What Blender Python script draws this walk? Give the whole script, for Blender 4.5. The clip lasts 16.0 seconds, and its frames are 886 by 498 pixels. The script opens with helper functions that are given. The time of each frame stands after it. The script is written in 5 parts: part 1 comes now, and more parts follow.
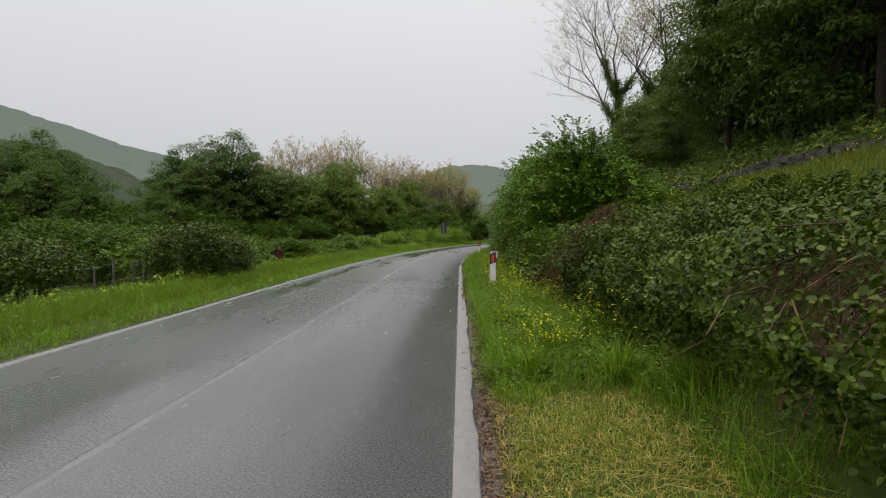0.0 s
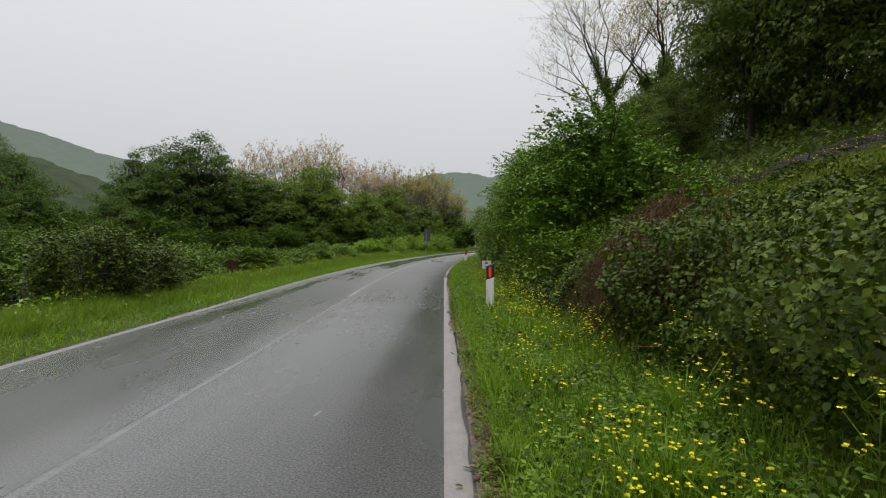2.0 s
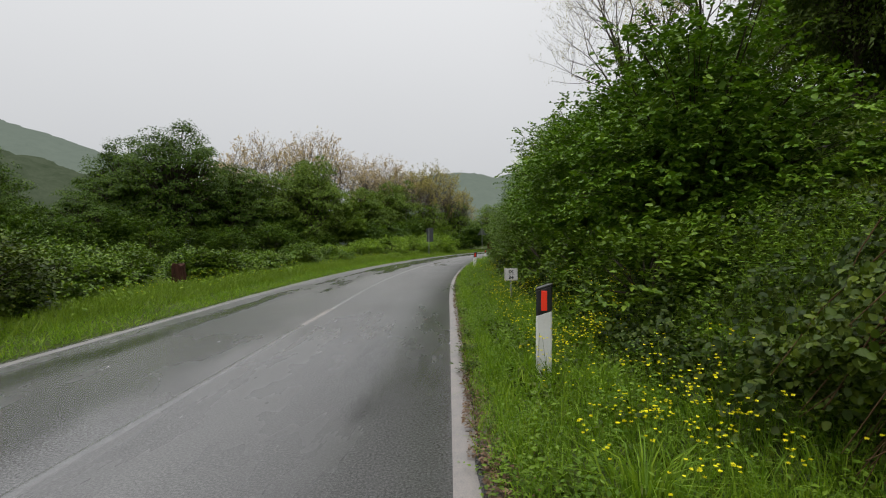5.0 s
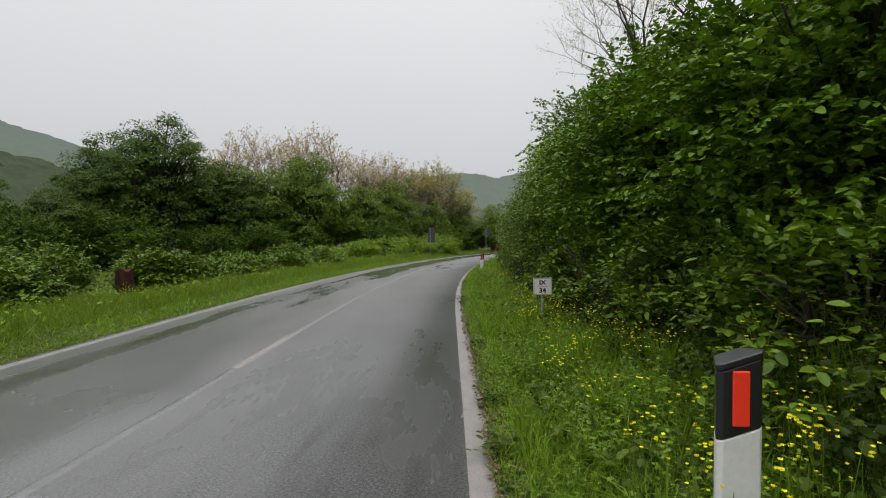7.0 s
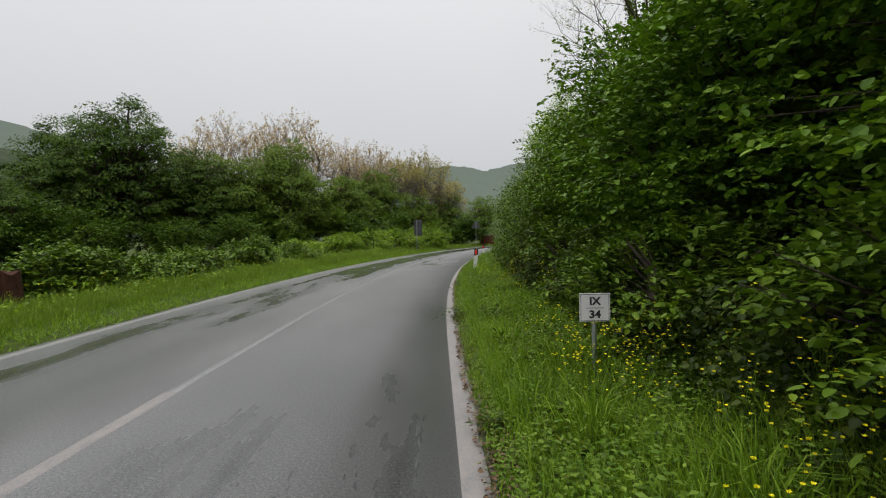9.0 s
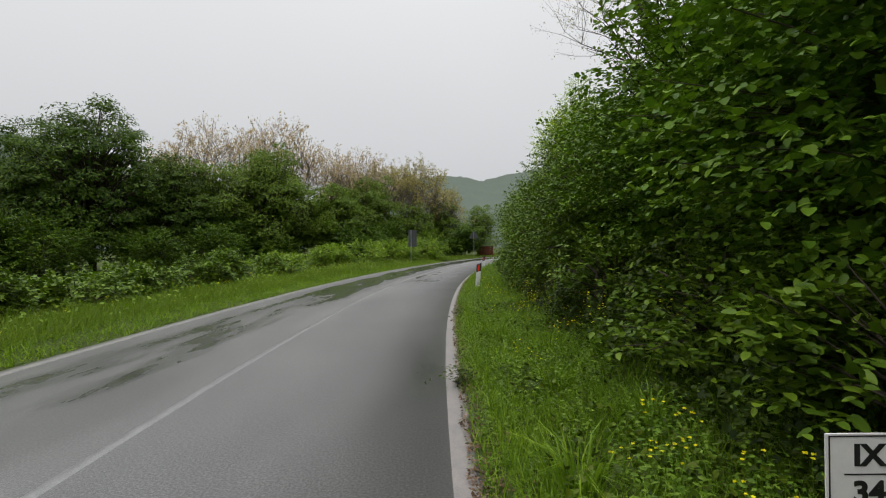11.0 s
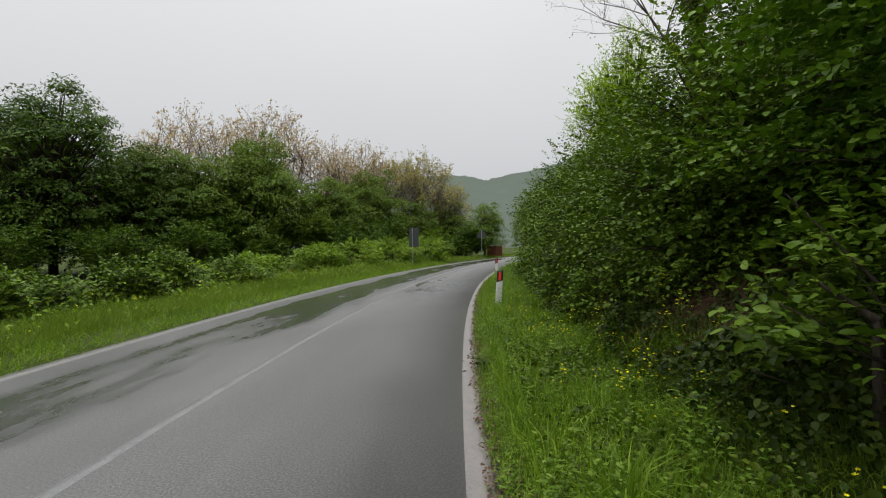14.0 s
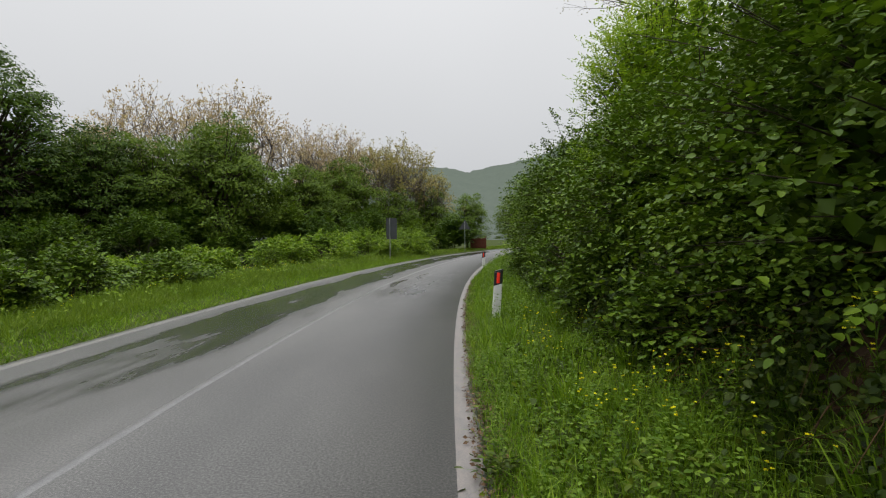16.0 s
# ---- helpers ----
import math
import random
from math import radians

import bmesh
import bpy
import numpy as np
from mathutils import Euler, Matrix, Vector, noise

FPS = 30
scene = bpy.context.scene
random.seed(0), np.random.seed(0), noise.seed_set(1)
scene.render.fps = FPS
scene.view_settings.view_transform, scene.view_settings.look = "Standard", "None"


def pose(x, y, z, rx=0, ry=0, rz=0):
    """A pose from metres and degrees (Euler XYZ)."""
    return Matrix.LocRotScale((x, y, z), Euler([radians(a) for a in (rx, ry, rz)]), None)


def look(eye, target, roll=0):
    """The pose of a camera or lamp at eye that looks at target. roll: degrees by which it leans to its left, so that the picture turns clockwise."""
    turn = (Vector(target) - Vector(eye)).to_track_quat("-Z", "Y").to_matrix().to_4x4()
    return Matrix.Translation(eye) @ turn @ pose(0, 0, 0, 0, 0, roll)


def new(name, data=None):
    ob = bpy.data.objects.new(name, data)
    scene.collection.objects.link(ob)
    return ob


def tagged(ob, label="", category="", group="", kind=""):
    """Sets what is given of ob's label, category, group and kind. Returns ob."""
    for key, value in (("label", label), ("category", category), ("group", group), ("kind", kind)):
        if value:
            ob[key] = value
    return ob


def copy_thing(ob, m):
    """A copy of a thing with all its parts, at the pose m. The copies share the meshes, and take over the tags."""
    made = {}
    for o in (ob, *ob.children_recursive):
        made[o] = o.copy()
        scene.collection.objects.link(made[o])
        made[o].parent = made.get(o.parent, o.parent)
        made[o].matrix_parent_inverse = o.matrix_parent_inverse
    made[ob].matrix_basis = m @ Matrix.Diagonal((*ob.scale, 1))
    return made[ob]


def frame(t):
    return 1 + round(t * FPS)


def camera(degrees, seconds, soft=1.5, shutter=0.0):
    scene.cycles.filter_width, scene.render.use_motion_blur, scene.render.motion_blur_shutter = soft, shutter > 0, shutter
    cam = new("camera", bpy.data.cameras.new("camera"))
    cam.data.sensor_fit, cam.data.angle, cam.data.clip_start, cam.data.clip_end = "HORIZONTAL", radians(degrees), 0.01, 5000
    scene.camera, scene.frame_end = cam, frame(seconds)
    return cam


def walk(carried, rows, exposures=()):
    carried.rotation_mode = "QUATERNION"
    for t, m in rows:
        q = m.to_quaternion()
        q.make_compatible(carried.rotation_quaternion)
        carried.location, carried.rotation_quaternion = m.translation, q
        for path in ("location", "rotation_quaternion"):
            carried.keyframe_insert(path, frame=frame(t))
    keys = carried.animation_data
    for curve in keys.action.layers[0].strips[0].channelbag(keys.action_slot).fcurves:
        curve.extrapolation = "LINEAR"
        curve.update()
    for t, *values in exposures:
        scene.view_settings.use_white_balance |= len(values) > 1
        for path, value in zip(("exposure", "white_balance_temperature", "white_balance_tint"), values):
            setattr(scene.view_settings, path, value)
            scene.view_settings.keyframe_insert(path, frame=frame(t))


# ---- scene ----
cam = camera(80.9, 16.0, soft=1.1)
METRES, EYE, TILT, LEAN, TURN = 24.0, 1.44, -1.8, 0.0, 0.0
ROWS = [
    (0.0, 0.0, 0.0, 0.0, 0.0, 0.0, 0.0),
    (0.5, -0.0002, 0.0331, 0.0001, -0.31, 0.18, 0.07),
    (1.0, 0.0027, 0.0679, 0.0004, -0.9, 0.27, 0.2),
    (1.5, 0.0003, 0.101, 0.0019, -1.05, 0.47, 0.24),
    (2.0, 0.003, 0.1345, 0.002, -1.78, 0.87, 0.38),
    (2.5, 0.0026, 0.1687, 0.0034, -1.97, 1.15, 0.47),
    (3.0, 0.0074, 0.2031, 0.0042, -2.26, 0.97, 0.57),
    (5.5, 0.0086, 0.3551, 0.0069, -0.96, 0.95, 0.28),
    (6.0, 0.0091, 0.385, 0.0075, -0.75, 0.97, 0.31),
    (6.5, 0.0068, 0.4171, 0.0084, -0.93, 1.12, 0.25),
    (7.0, 0.0091, 0.4475, 0.0091, -1.11, 1.06, 0.38),
    (7.5, 0.0089, 0.4796, 0.0102, -1.34, 1.04, 0.37),
    (8.0, 0.0112, 0.511, 0.0111, -1.51, 0.77, 0.48),
    (8.5, 0.0114, 0.5436, 0.012, -2.01, 0.57, 0.4),
    (9.0, 0.0127, 0.5748, 0.0125, -2.43, 0.32, 0.56),
    (11.5, 0.0181, 0.7236, 0.021, -2.88, 1.64, 0.55),
    (12.0, 0.0193, 0.7538, 0.0217, -2.67, 1.78, 0.66),
    (12.5, 0.0206, 0.7851, 0.0227, -2.85, 2.03, 0.55),
    (13.0, 0.0217, 0.8147, 0.0234, -2.08, 1.93, 0.61),
    (13.5, 0.0225, 0.8464, 0.0246, -2.26, 1.68, 0.48),
    (14.0, 0.0235, 0.8761, 0.0255, -2.37, 1.4, 0.57),
    (14.5, 0.0253, 0.9068, 0.0264, -3.22, 0.88, 0.57),
    (15.0, 0.0252, 0.9367, 0.0268, -3.74, 0.6, 0.66),
    (15.5, 0.0275, 0.9676, 0.0275, -4.55, 0.48, 0.66),
    (16.0, 0.0301, 0.9977, 0.0284, -4.43, 0.55, 0.7),
]
walk(cam, [(t, pose(0, 0, EYE, TILT, LEAN, TURN) @ pose(METRES * x, METRES * y, METRES * z, 90 + pitch, roll, yaw)) for t, x, y, z, yaw, pitch, roll in ROWS])

# ---- world, sun and light ----
world = bpy.data.worlds.new("overcast")
scene.world = world
world.use_nodes = True
wt = world.node_tree
wt.nodes.clear()
w_out = wt.nodes.new("ShaderNodeOutputWorld")
w_bg = wt.nodes.new("ShaderNodeBackground")
w_sky = wt.nodes.new("ShaderNodeTexSky")
w_sky.sky_type = "NISHITA"
w_sky.sun_disc = False
w_sky.sun_elevation = radians(82)
w_sky.sun_rotation = radians(200)
w_sky.dust_density = 6.0
w_hsv = wt.nodes.new("ShaderNodeHueSaturation")
w_hsv.inputs["Saturation"].default_value = 0.12
w_tc = wt.nodes.new("ShaderNodeTexCoord")
w_sep = wt.nodes.new("ShaderNodeSeparateXYZ")
w_ramp = wt.nodes.new("ShaderNodeValToRGB")
w_noise = wt.nodes.new("ShaderNodeTexNoise")
w_noise.inputs["Scale"].default_value = 1.6
w_noise.inputs["Detail"].default_value = 3
w_mix = wt.nodes.new("ShaderNodeMixRGB")
w_cl = wt.nodes.new("ShaderNodeMixRGB")
w_cl.blend_type = "MULTIPLY"
w_cl.inputs[0].default_value = 0.12
w_mix.inputs[0].default_value = 0.9
e = w_ramp.color_ramp.elements
e[0].position, e[0].color = 0.0, (0.64, 0.65, 0.665, 1)
e[1].position, e[1].color = 1.0, (3.1, 3.13, 3.18, 1)
e2 = w_ramp.color_ramp.elements.new(0.12)
e2.color = (0.675, 0.69, 0.712, 1)
e3 = w_ramp.color_ramp.elements.new(0.42)
e3.color = (0.87, 0.88, 0.9, 1)
w_gain = wt.nodes.new("ShaderNodeMixRGB")
w_gain.blend_type = "MULTIPLY"
w_gain.inputs[0].default_value = 1.0
w_gain.inputs[2].default_value = (10, 10, 10, 1)
wt.links.new(w_tc.outputs["Generated"], w_sep.inputs[0])
wt.links.new(w_sep.outputs["Z"], w_ramp.inputs[0])
wt.links.new(w_ramp.outputs[0], w_gain.inputs[1])
wt.links.new(w_gain.outputs[0], w_cl.inputs[1])
wt.links.new(w_noise.outputs["Fac"], w_cl.inputs[2])
wt.links.new(w_sky.outputs[0], w_hsv.inputs["Color"])
wt.links.new(w_hsv.outputs[0], w_mix.inputs[1])
wt.links.new(w_cl.outputs[0], w_mix.inputs[2])
wt.links.new(w_mix.outputs[0], w_bg.inputs[0])
w_bg.inputs[1].default_value = 0.1
wt.links.new(w_bg.outputs[0], w_out.inputs[0])

sun_data = bpy.data.lights.new("sun", "SUN")
sun_data.energy, sun_data.angle, sun_data.color = 1.5, radians(55), (1.0, 0.98, 0.94)
sun = new("sun", sun_data)
sun.matrix_world = look((-4, 6, 42), (0, 10, 0))


# ---- materials ----
def material(name):
    m = bpy.data.materials.new(name)
    m.use_nodes = True
    return m, m.node_tree, m.node_tree.nodes["Principled BSDF"]


def ramp_node(nt, stops):
    r = nt.nodes.new("ShaderNodeValToRGB")
    el = r.color_ramp.elements
    while len(el) < len(stops):
        el.new(0.5)
    for s, (p, c) in zip(el, stops):
        s.position, s.color = p, (*c, 1)
    return r


def noise_node(nt, scale, detail=4.0, stretch=(1, 1, 1), rough=0.55):
    tc = nt.nodes.new("ShaderNodeTexCoord")
    mp = nt.nodes.new("ShaderNodeMapping")
    mp.inputs["Scale"].default_value = stretch
    n = nt.nodes.new("ShaderNodeTexNoise")
    n.inputs["Scale"].default_value, n.inputs["Detail"].default_value, n.inputs["Roughness"].default_value = scale, detail, rough
    nt.links.new(tc.outputs["Object"], mp.inputs[0])
    nt.links.new(mp.outputs[0], n.inputs["Vector"])
    return n


def surface(name, dark, light, scale=3.0, rough=0.8, bump=0.3, fine=60.0, stretch=(1, 1, 1), metal=0.0):
    """A two-scale mottled surface with fine relief."""
    m, nt, b = material(name)
    n1 = noise_node(nt, scale, 5, stretch)
    n2 = noise_node(nt, fine, 4, stretch)
    mid = tuple((x + y) / 2 for x, y in zip(dark, light))
    r = ramp_node(nt, [(0.3, dark), (0.5, mid), (0.72, light)])
    add = nt.nodes.new("ShaderNodeMixRGB")
    add.inputs[0].default_value = 0.4
    nt.links.new(n1.outputs["Fac"], add.inputs[1])
    nt.links.new(n2.outputs["Fac"], add.inputs[2])
    nt.links.new(add.outputs[0], r.inputs[0])
    nt.links.new(r.outputs[0], b.inputs["Base Color"])
    b.inputs["Roughness"].default_value, b.inputs["Metallic"].default_value = rough, metal
    b.inputs["Specular IOR Level"].default_value = 0.5 if rough < 0.7 else 0.08
    bp = nt.nodes.new("ShaderNodeBump")
    bp.inputs["Strength"].default_value, bp.inputs["Distance"].default_value = bump, 0.02
    nt.links.new(n2.outputs["Fac"], bp.inputs["Height"])
    nt.links.new(bp.outputs[0], b.inputs["Normal"])
    return m


def leaf_material(name, stops, rough=0.45, through_light=0.15, patch=0.5, spec=0.1):
    """Leaves: each one its own tint, larger drifts of tone over the plant, some light through the blade."""
    m, nt, b = material(name)
    g = nt.nodes.new("ShaderNodeNewGeometry")
    r = ramp_node(nt, stops)
    n = noise_node(nt, patch, 2)
    mixf = nt.nodes.new("ShaderNodeMixRGB")
    mixf.inputs[0].default_value = 0.45
    nt.links.new(g.outputs["Random Per Island"], mixf.inputs[1])
    nt.links.new(n.outputs["Fac"], mixf.inputs[2])
    nt.links.new(mixf.outputs[0], r.inputs[0])
    nt.links.new(r.outputs[0], b.inputs["Base Color"])
    b.inputs["Roughness"].default_value = rough
    b.inputs["Specular IOR Level"].default_value = spec
    tr = nt.nodes.new("ShaderNodeBsdfTranslucent")
    gain = nt.nodes.new("ShaderNodeMixRGB")
    gain.blend_type = "MULTIPLY"
    gain.inputs[0].default_value = 1.0
    gain.inputs[2].default_value = (1.5, 1.6, 0.8, 1)
    nt.links.new(r.outputs[0], gain.inputs[1])
    nt.links.new(gain.outputs[0], tr.inputs[0])
    mx = nt.nodes.new("ShaderNodeMixShader")
    mx.inputs[0].default_value = through_light
    nt.links.new(b.outputs[0], mx.inputs[1])
    nt.links.new(tr.outputs[0], mx.inputs[2])
    nt.links.new(mx.outputs[0], nt.nodes["Material Output"].inputs[0])
    return m


def asphalt_material():
    """Worn damp asphalt: coarse stones, faint wheel tracks, and smooth films of water in the low places (along the road: across, lengthwise)."""
    m, nt, b = material("wet_asphalt")
    uv = nt.nodes.new("ShaderNodeUVMap")
    sep = nt.nodes.new("ShaderNodeSeparateXYZ")
    nt.links.new(uv.outputs[0], sep.inputs[0])

    def noise_uv(scale, detail, stretch, rough=0.55):
        mp = nt.nodes.new("ShaderNodeMapping")
        mp.inputs["Scale"].default_value = stretch
        n = nt.nodes.new("ShaderNodeTexNoise")
        n.inputs["Scale"].default_value, n.inputs["Detail"].default_value, n.inputs["Roughness"].default_value = scale, detail, rough
        nt.links.new(uv.outputs[0], mp.inputs[0])
        nt.links.new(mp.outputs[0], n.inputs["Vector"])
        return n.outputs["Fac"]

    def calc(op, a, c):
        n = nt.nodes.new("ShaderNodeMath")
        n.operation = op
        for k, x in enumerate((a, c)):
            if isinstance(x, (int, float)):
                n.inputs[k].default_value = x
            else:
                nt.links.new(x, n.inputs[k])
        return n.outputs[0]

    def step(x, lo, hi, a=0.0, c=1.0):
        n = nt.nodes.new("ShaderNodeMapRange")
        n.interpolation_type = "SMOOTHSTEP"
        for k, val in (("From Min", lo), ("From Max", hi), ("To Min", a), ("To Max", c)):
            n.inputs[k].default_value = val
        nt.links.new(x, n.inputs["Value"])
        return n.outputs["Result"]

    # low places that hold water: across from, to, along from, to, how full
    pools = [(-4.55, -3.0, 29, 75, 0.95), (-4.65, -3.3, 21, 32, 0.62), (-4.7, -3.9, 8, 25, 0.55), (-2.5, -0.7, 35, 44, 0.6), (-1.0, -0.1, 20, 24, 0.45), (-2.3, 0.05, 12, 19, 0.5)]
    total = None
    for u0, u1, y0, y1, full in pools:
        across = calc("MULTIPLY", step(sep.outputs["X"], u0 - 0.3, u0 + 0.3), step(sep.outputs["X"], u1 - 0.45, u1 + 0.45, 1.0, 0.0))
        along = calc("MULTIPLY", step(sep.outputs["Y"], y0 - 4, y0 + 4), step(sep.outputs["Y"], y1 - 5, y1 + 5, 1.0, 0.0))
        z = calc("MULTIPLY", calc("MULTIPLY", across, along), full)
        total = z if total is None else calc("MAXIMUM", total, z)
    ragged = noise_uv(1.9, 5, (1.0, 0.16, 1), 0.62)
    water = calc("ADD", total, calc("MULTIPLY", calc("SUBTRACT", ragged, 0.5), 2.1))
    film = step(water, 0.3, 0.95)
    tracks = noise_uv(1.3, 3, (1.0, 0.03, 1), 0.5)
    blot = noise_uv(0.7, 4, (1.0, 0.35, 1), 0.6)
    stones = noise_node(nt, 60.0, 4, (1, 1, 1), 0.75)
    grit = noise_node(nt, 260.0, 2, (1, 1, 1), 0.6)
    tone = calc("ADD", calc("ADD", calc("MULTIPLY", tracks, 0.05), calc("MULTIPLY", blot, 0.13)), calc("ADD", calc("MULTIPLY", stones.outputs["Fac"], 0.5), calc("MULTIPLY", grit.outputs["Fac"], 0.32)))
    colour = ramp_node(nt, [(0.41, (0.045, 0.045, 0.046)), (0.5, (0.084, 0.084, 0.085)), (0.59, (0.158, 0.157, 0.155))])
    nt.links.new(tone, colour.inputs[0])
    wet = nt.nodes.new("ShaderNodeMixRGB")
    wet.blend_type = "MULTIPLY"
    wet.inputs[2].default_value = (0.42, 0.42, 0.43, 1)
    nt.links.new(film, wet.inputs[0])
    nt.links.new(colour.outputs[0], wet.inputs[1])
    drained = step(sep.outputs["Y"], 14, 27)
    dry = calc("ADD", calc("ADD", calc("MULTIPLY", blot, 0.12), 0.21), calc("MULTIPLY", drained, 0.18))
    paler = nt.nodes.new("ShaderNodeMixRGB")
    paler.blend_type = "MULTIPLY"
    paler.inputs[2].default_value = (1.07, 1.06, 1.03, 1)
    nt.links.new(drained, paler.inputs[0])
    nt.links.new(wet.outputs[0], paler.inputs[1])
    nt.links.new(paler.outputs[0], b.inputs["Base Color"])
    gloss = nt.nodes.new("ShaderNodeMapRange")
    gloss.inputs["To Max"].default_value = 0.15
    nt.links.new(film, gloss.inputs["Value"])
    nt.links.new(dry, gloss.inputs["To Min"])
    nt.links.new(gloss.outputs["Result"], b.inputs["Roughness"])
    b.inputs["Specular IOR Level"].default_value = 0.24
    bp = nt.nodes.new("ShaderNodeBump")
    bp.inputs["Distance"].default_value = 0.003
    nt.links.new(step(film, 0.0, 1.0, 0.22, 0.03), bp.inputs["Strength"])
    nt.links.new(stones.outputs["Fac"], bp.inputs["Height"])
    nt.links.new(bp.outputs[0], b.inputs["Normal"])
    return m


def paint_material(name, cover, tone, rough=0.55):
    """Worn road paint: asphalt shows through where it has gone."""
    m, nt, b = material(name)
    n1 = noise_node(nt, 9.0, 6, (1, 0.5, 1), 0.7)
    n2 = noise_node(nt, 120.0, 3)
    mixf = nt.nodes.new("ShaderNodeMixRGB")
    mixf.inputs[0].default_value = 0.5
    nt.links.new(n1.outputs["Fac"], mixf.inputs[1])
    nt.links.new(n2.outputs["Fac"], mixf.inputs[2])
    dirty = tuple(0.4 * c + 0.058 for c in tone)
    r = ramp_node(nt, [(cover - 0.08, (0.088, 0.088, 0.09)), (cover, dirty), (cover + 0.16, tone)])
    nt.links.new(mixf.outputs[0], r.inputs[0])
    nt.links.new(r.outputs[0], b.inputs["Base Color"])
    b.inputs["Roughness"].default_value = rough
    bp = nt.nodes.new("ShaderNodeBump")
    bp.inputs["Strength"].default_value, bp.inputs["Distance"].default_value = 0.3, 0.004
    nt.links.new(n2.outputs["Fac"], bp.inputs["Height"])
    nt.links.new(bp.outputs[0], b.inputs["Normal"])
    return m


def plain(name, colour, rough=0.5, metal=0.0, dirt=0.35):
    dark = tuple(c * (1 - dirt) for c in colour)
    return surface(name, dark, colour, 7.0, rough, 0.05, 70.0, (1, 1, 1), metal)


ASPHALT = asphalt_material()
PAINT = paint_material("edge_line_paint", 0.45, (0.185, 0.162, 0.148))
PAINT_DIRTY = paint_material("dirty_edge_paint", 0.49, (0.16, 0.15, 0.125))
PAINT_FAINT = paint_material("worn_centre_paint", 0.5, (0.17, 0.17, 0.17), 0.32)
PAINT_GHOST = paint_material("almost_gone_paint", 0.54, (0.135, 0.135, 0.137), 0.26)
SOIL = surface("grassy_soil", (0.023, 0.034, 0.007), (0.050, 0.067, 0.014), 0.6, 0.9, 0.6, 18.0)
EARTH = surface("brown_earth", (0.035, 0.022, 0.014), (0.1, 0.065, 0.042), 3.0, 0.9, 0.6, 40.0)
GRAVEL = surface("wet_edge_gravel", (0.04, 0.03, 0.022), (0.15, 0.11, 0.085), 25.0, 0.6, 0.8, 120.0)
BARK = surface("bark", (0.025, 0.020, 0.015), (0.077, 0.063, 0.049), 6.0, 0.9, 0.7, 40.0, (1, 1, 0.3))
TWIG = surface("grey_brown_twig", (0.07, 0.058, 0.048), (0.16, 0.135, 0.115), 5.0, 0.85, 0.4, 30.0, (1, 1, 0.3))
STONE = surface("mossy_stone", (0.030, 0.030, 0.022), (0.110, 0.100, 0.082), 4.0, 0.9, 0.8, 30.0)
WHITE = plain("white_plastic", (0.62, 0.62, 0.6), 0.35, 0.0, 0.2)
BLACK = plain("black_plastic", (0.015, 0.015, 0.017), 0.35)
RED = plain("red_reflector", (0.85, 0.045, 0.02), 0.25, 0.0, 0.15)
STEEL = plain("galvanised_steel", (0.32, 0.34, 0.33), 0.45, 0.7)
SIGN_BACK = plain("dull_sign_back", (0.06, 0.065, 0.07), 0.5, 0.2)
SIGN_WHITE = plain("sign_plate_white", (0.6, 0.58, 0.58), 0.4, 0.0, 0.12)
RUST = surface("rust", (0.045, 0.016, 0.01), (0.16, 0.055, 0.034), 6.0, 0.8, 0.4, 50.0)
ROTTEN = surface("rotting_brown_wood", (0.018, 0.008, 0.006), (0.072, 0.033, 0.021), 7.0, 0.9, 0.7, 40.0, (1, 1, 0.25))
WOOD = surface("weathered_wood", (0.05, 0.045, 0.04), (0.15, 0.13, 0.11), 6.0, 0.85, 0.5, 40.0, (1, 1, 0.2))
HAZEL = leaf_material("hazel_leaf", [(0.15, (0.037, 0.082, 0.006)), (0.5, (0.074, 0.144, 0.010)), (0.85, (0.144, 0.225, 0.018))], 0.42)
BRIAR = leaf_material("bramble_leaf", [(0.15, (0.017, 0.032, 0.001)), (0.5, (0.036, 0.061, 0.004)), (0.8, (0.076, 0.102, 0.007)), (0.97, (0.119, 0.072, 0.010))], 0.4, 0.1, 0.5, 0.1)
WILLOW = leaf_material("tall_willow_leaf", [(0.15, (0.076, 0.128, 0.011)), (0.5, (0.145, 0.222, 0.018)), (0.85, (0.251, 0.315, 0.032))], 0.42, 0.5)
LIME = leaf_material("willow_leaf", [(0.15, (0.061, 0.110, 0.010)), (0.5, (0.117, 0.191, 0.016)), (0.85, (0.202, 0.272, 0.029))], 0.42, 0.3)
HERB = leaf_material("verge_herb_leaf", [(0.15, (0.040, 0.085, 0.007)), (0.5, (0.085, 0.150, 0.013)), (0.85, (0.150, 0.225, 0.027))], 0.42, 0.25, 0.9)
SHRUB = leaf_material("dogwood_leaf", [(0.15, (0.034, 0.066, 0.005)), (0.5, (0.066, 0.117, 0.009)), (0.85, (0.121, 0.180, 0.013))], 0.4)
OAKLEAF = leaf_material("dark_tree_leaf", [(0.15, (0.017, 0.040, 0.005)), (0.5, (0.041, 0.076, 0.007)), (0.85, (0.084, 0.135, 0.013))], 0.5, 0.25, 0.25)
TREELEAF = leaf_material("mid_tree_leaf", [(0.15, (0.039, 0.071, 0.007)), (0.5, (0.080, 0.129, 0.013)), (0.85, (0.141, 0.198, 0.024))], 0.5, 0.28, 0.25)
TAN = leaf_material("bronze_young_leaf", [(0.15, (0.23, 0.165, 0.115)), (0.5, (0.36, 0.27, 0.19)), (0.85, (0.48, 0.38, 0.28))], 0.6, 0.3, 0.2)
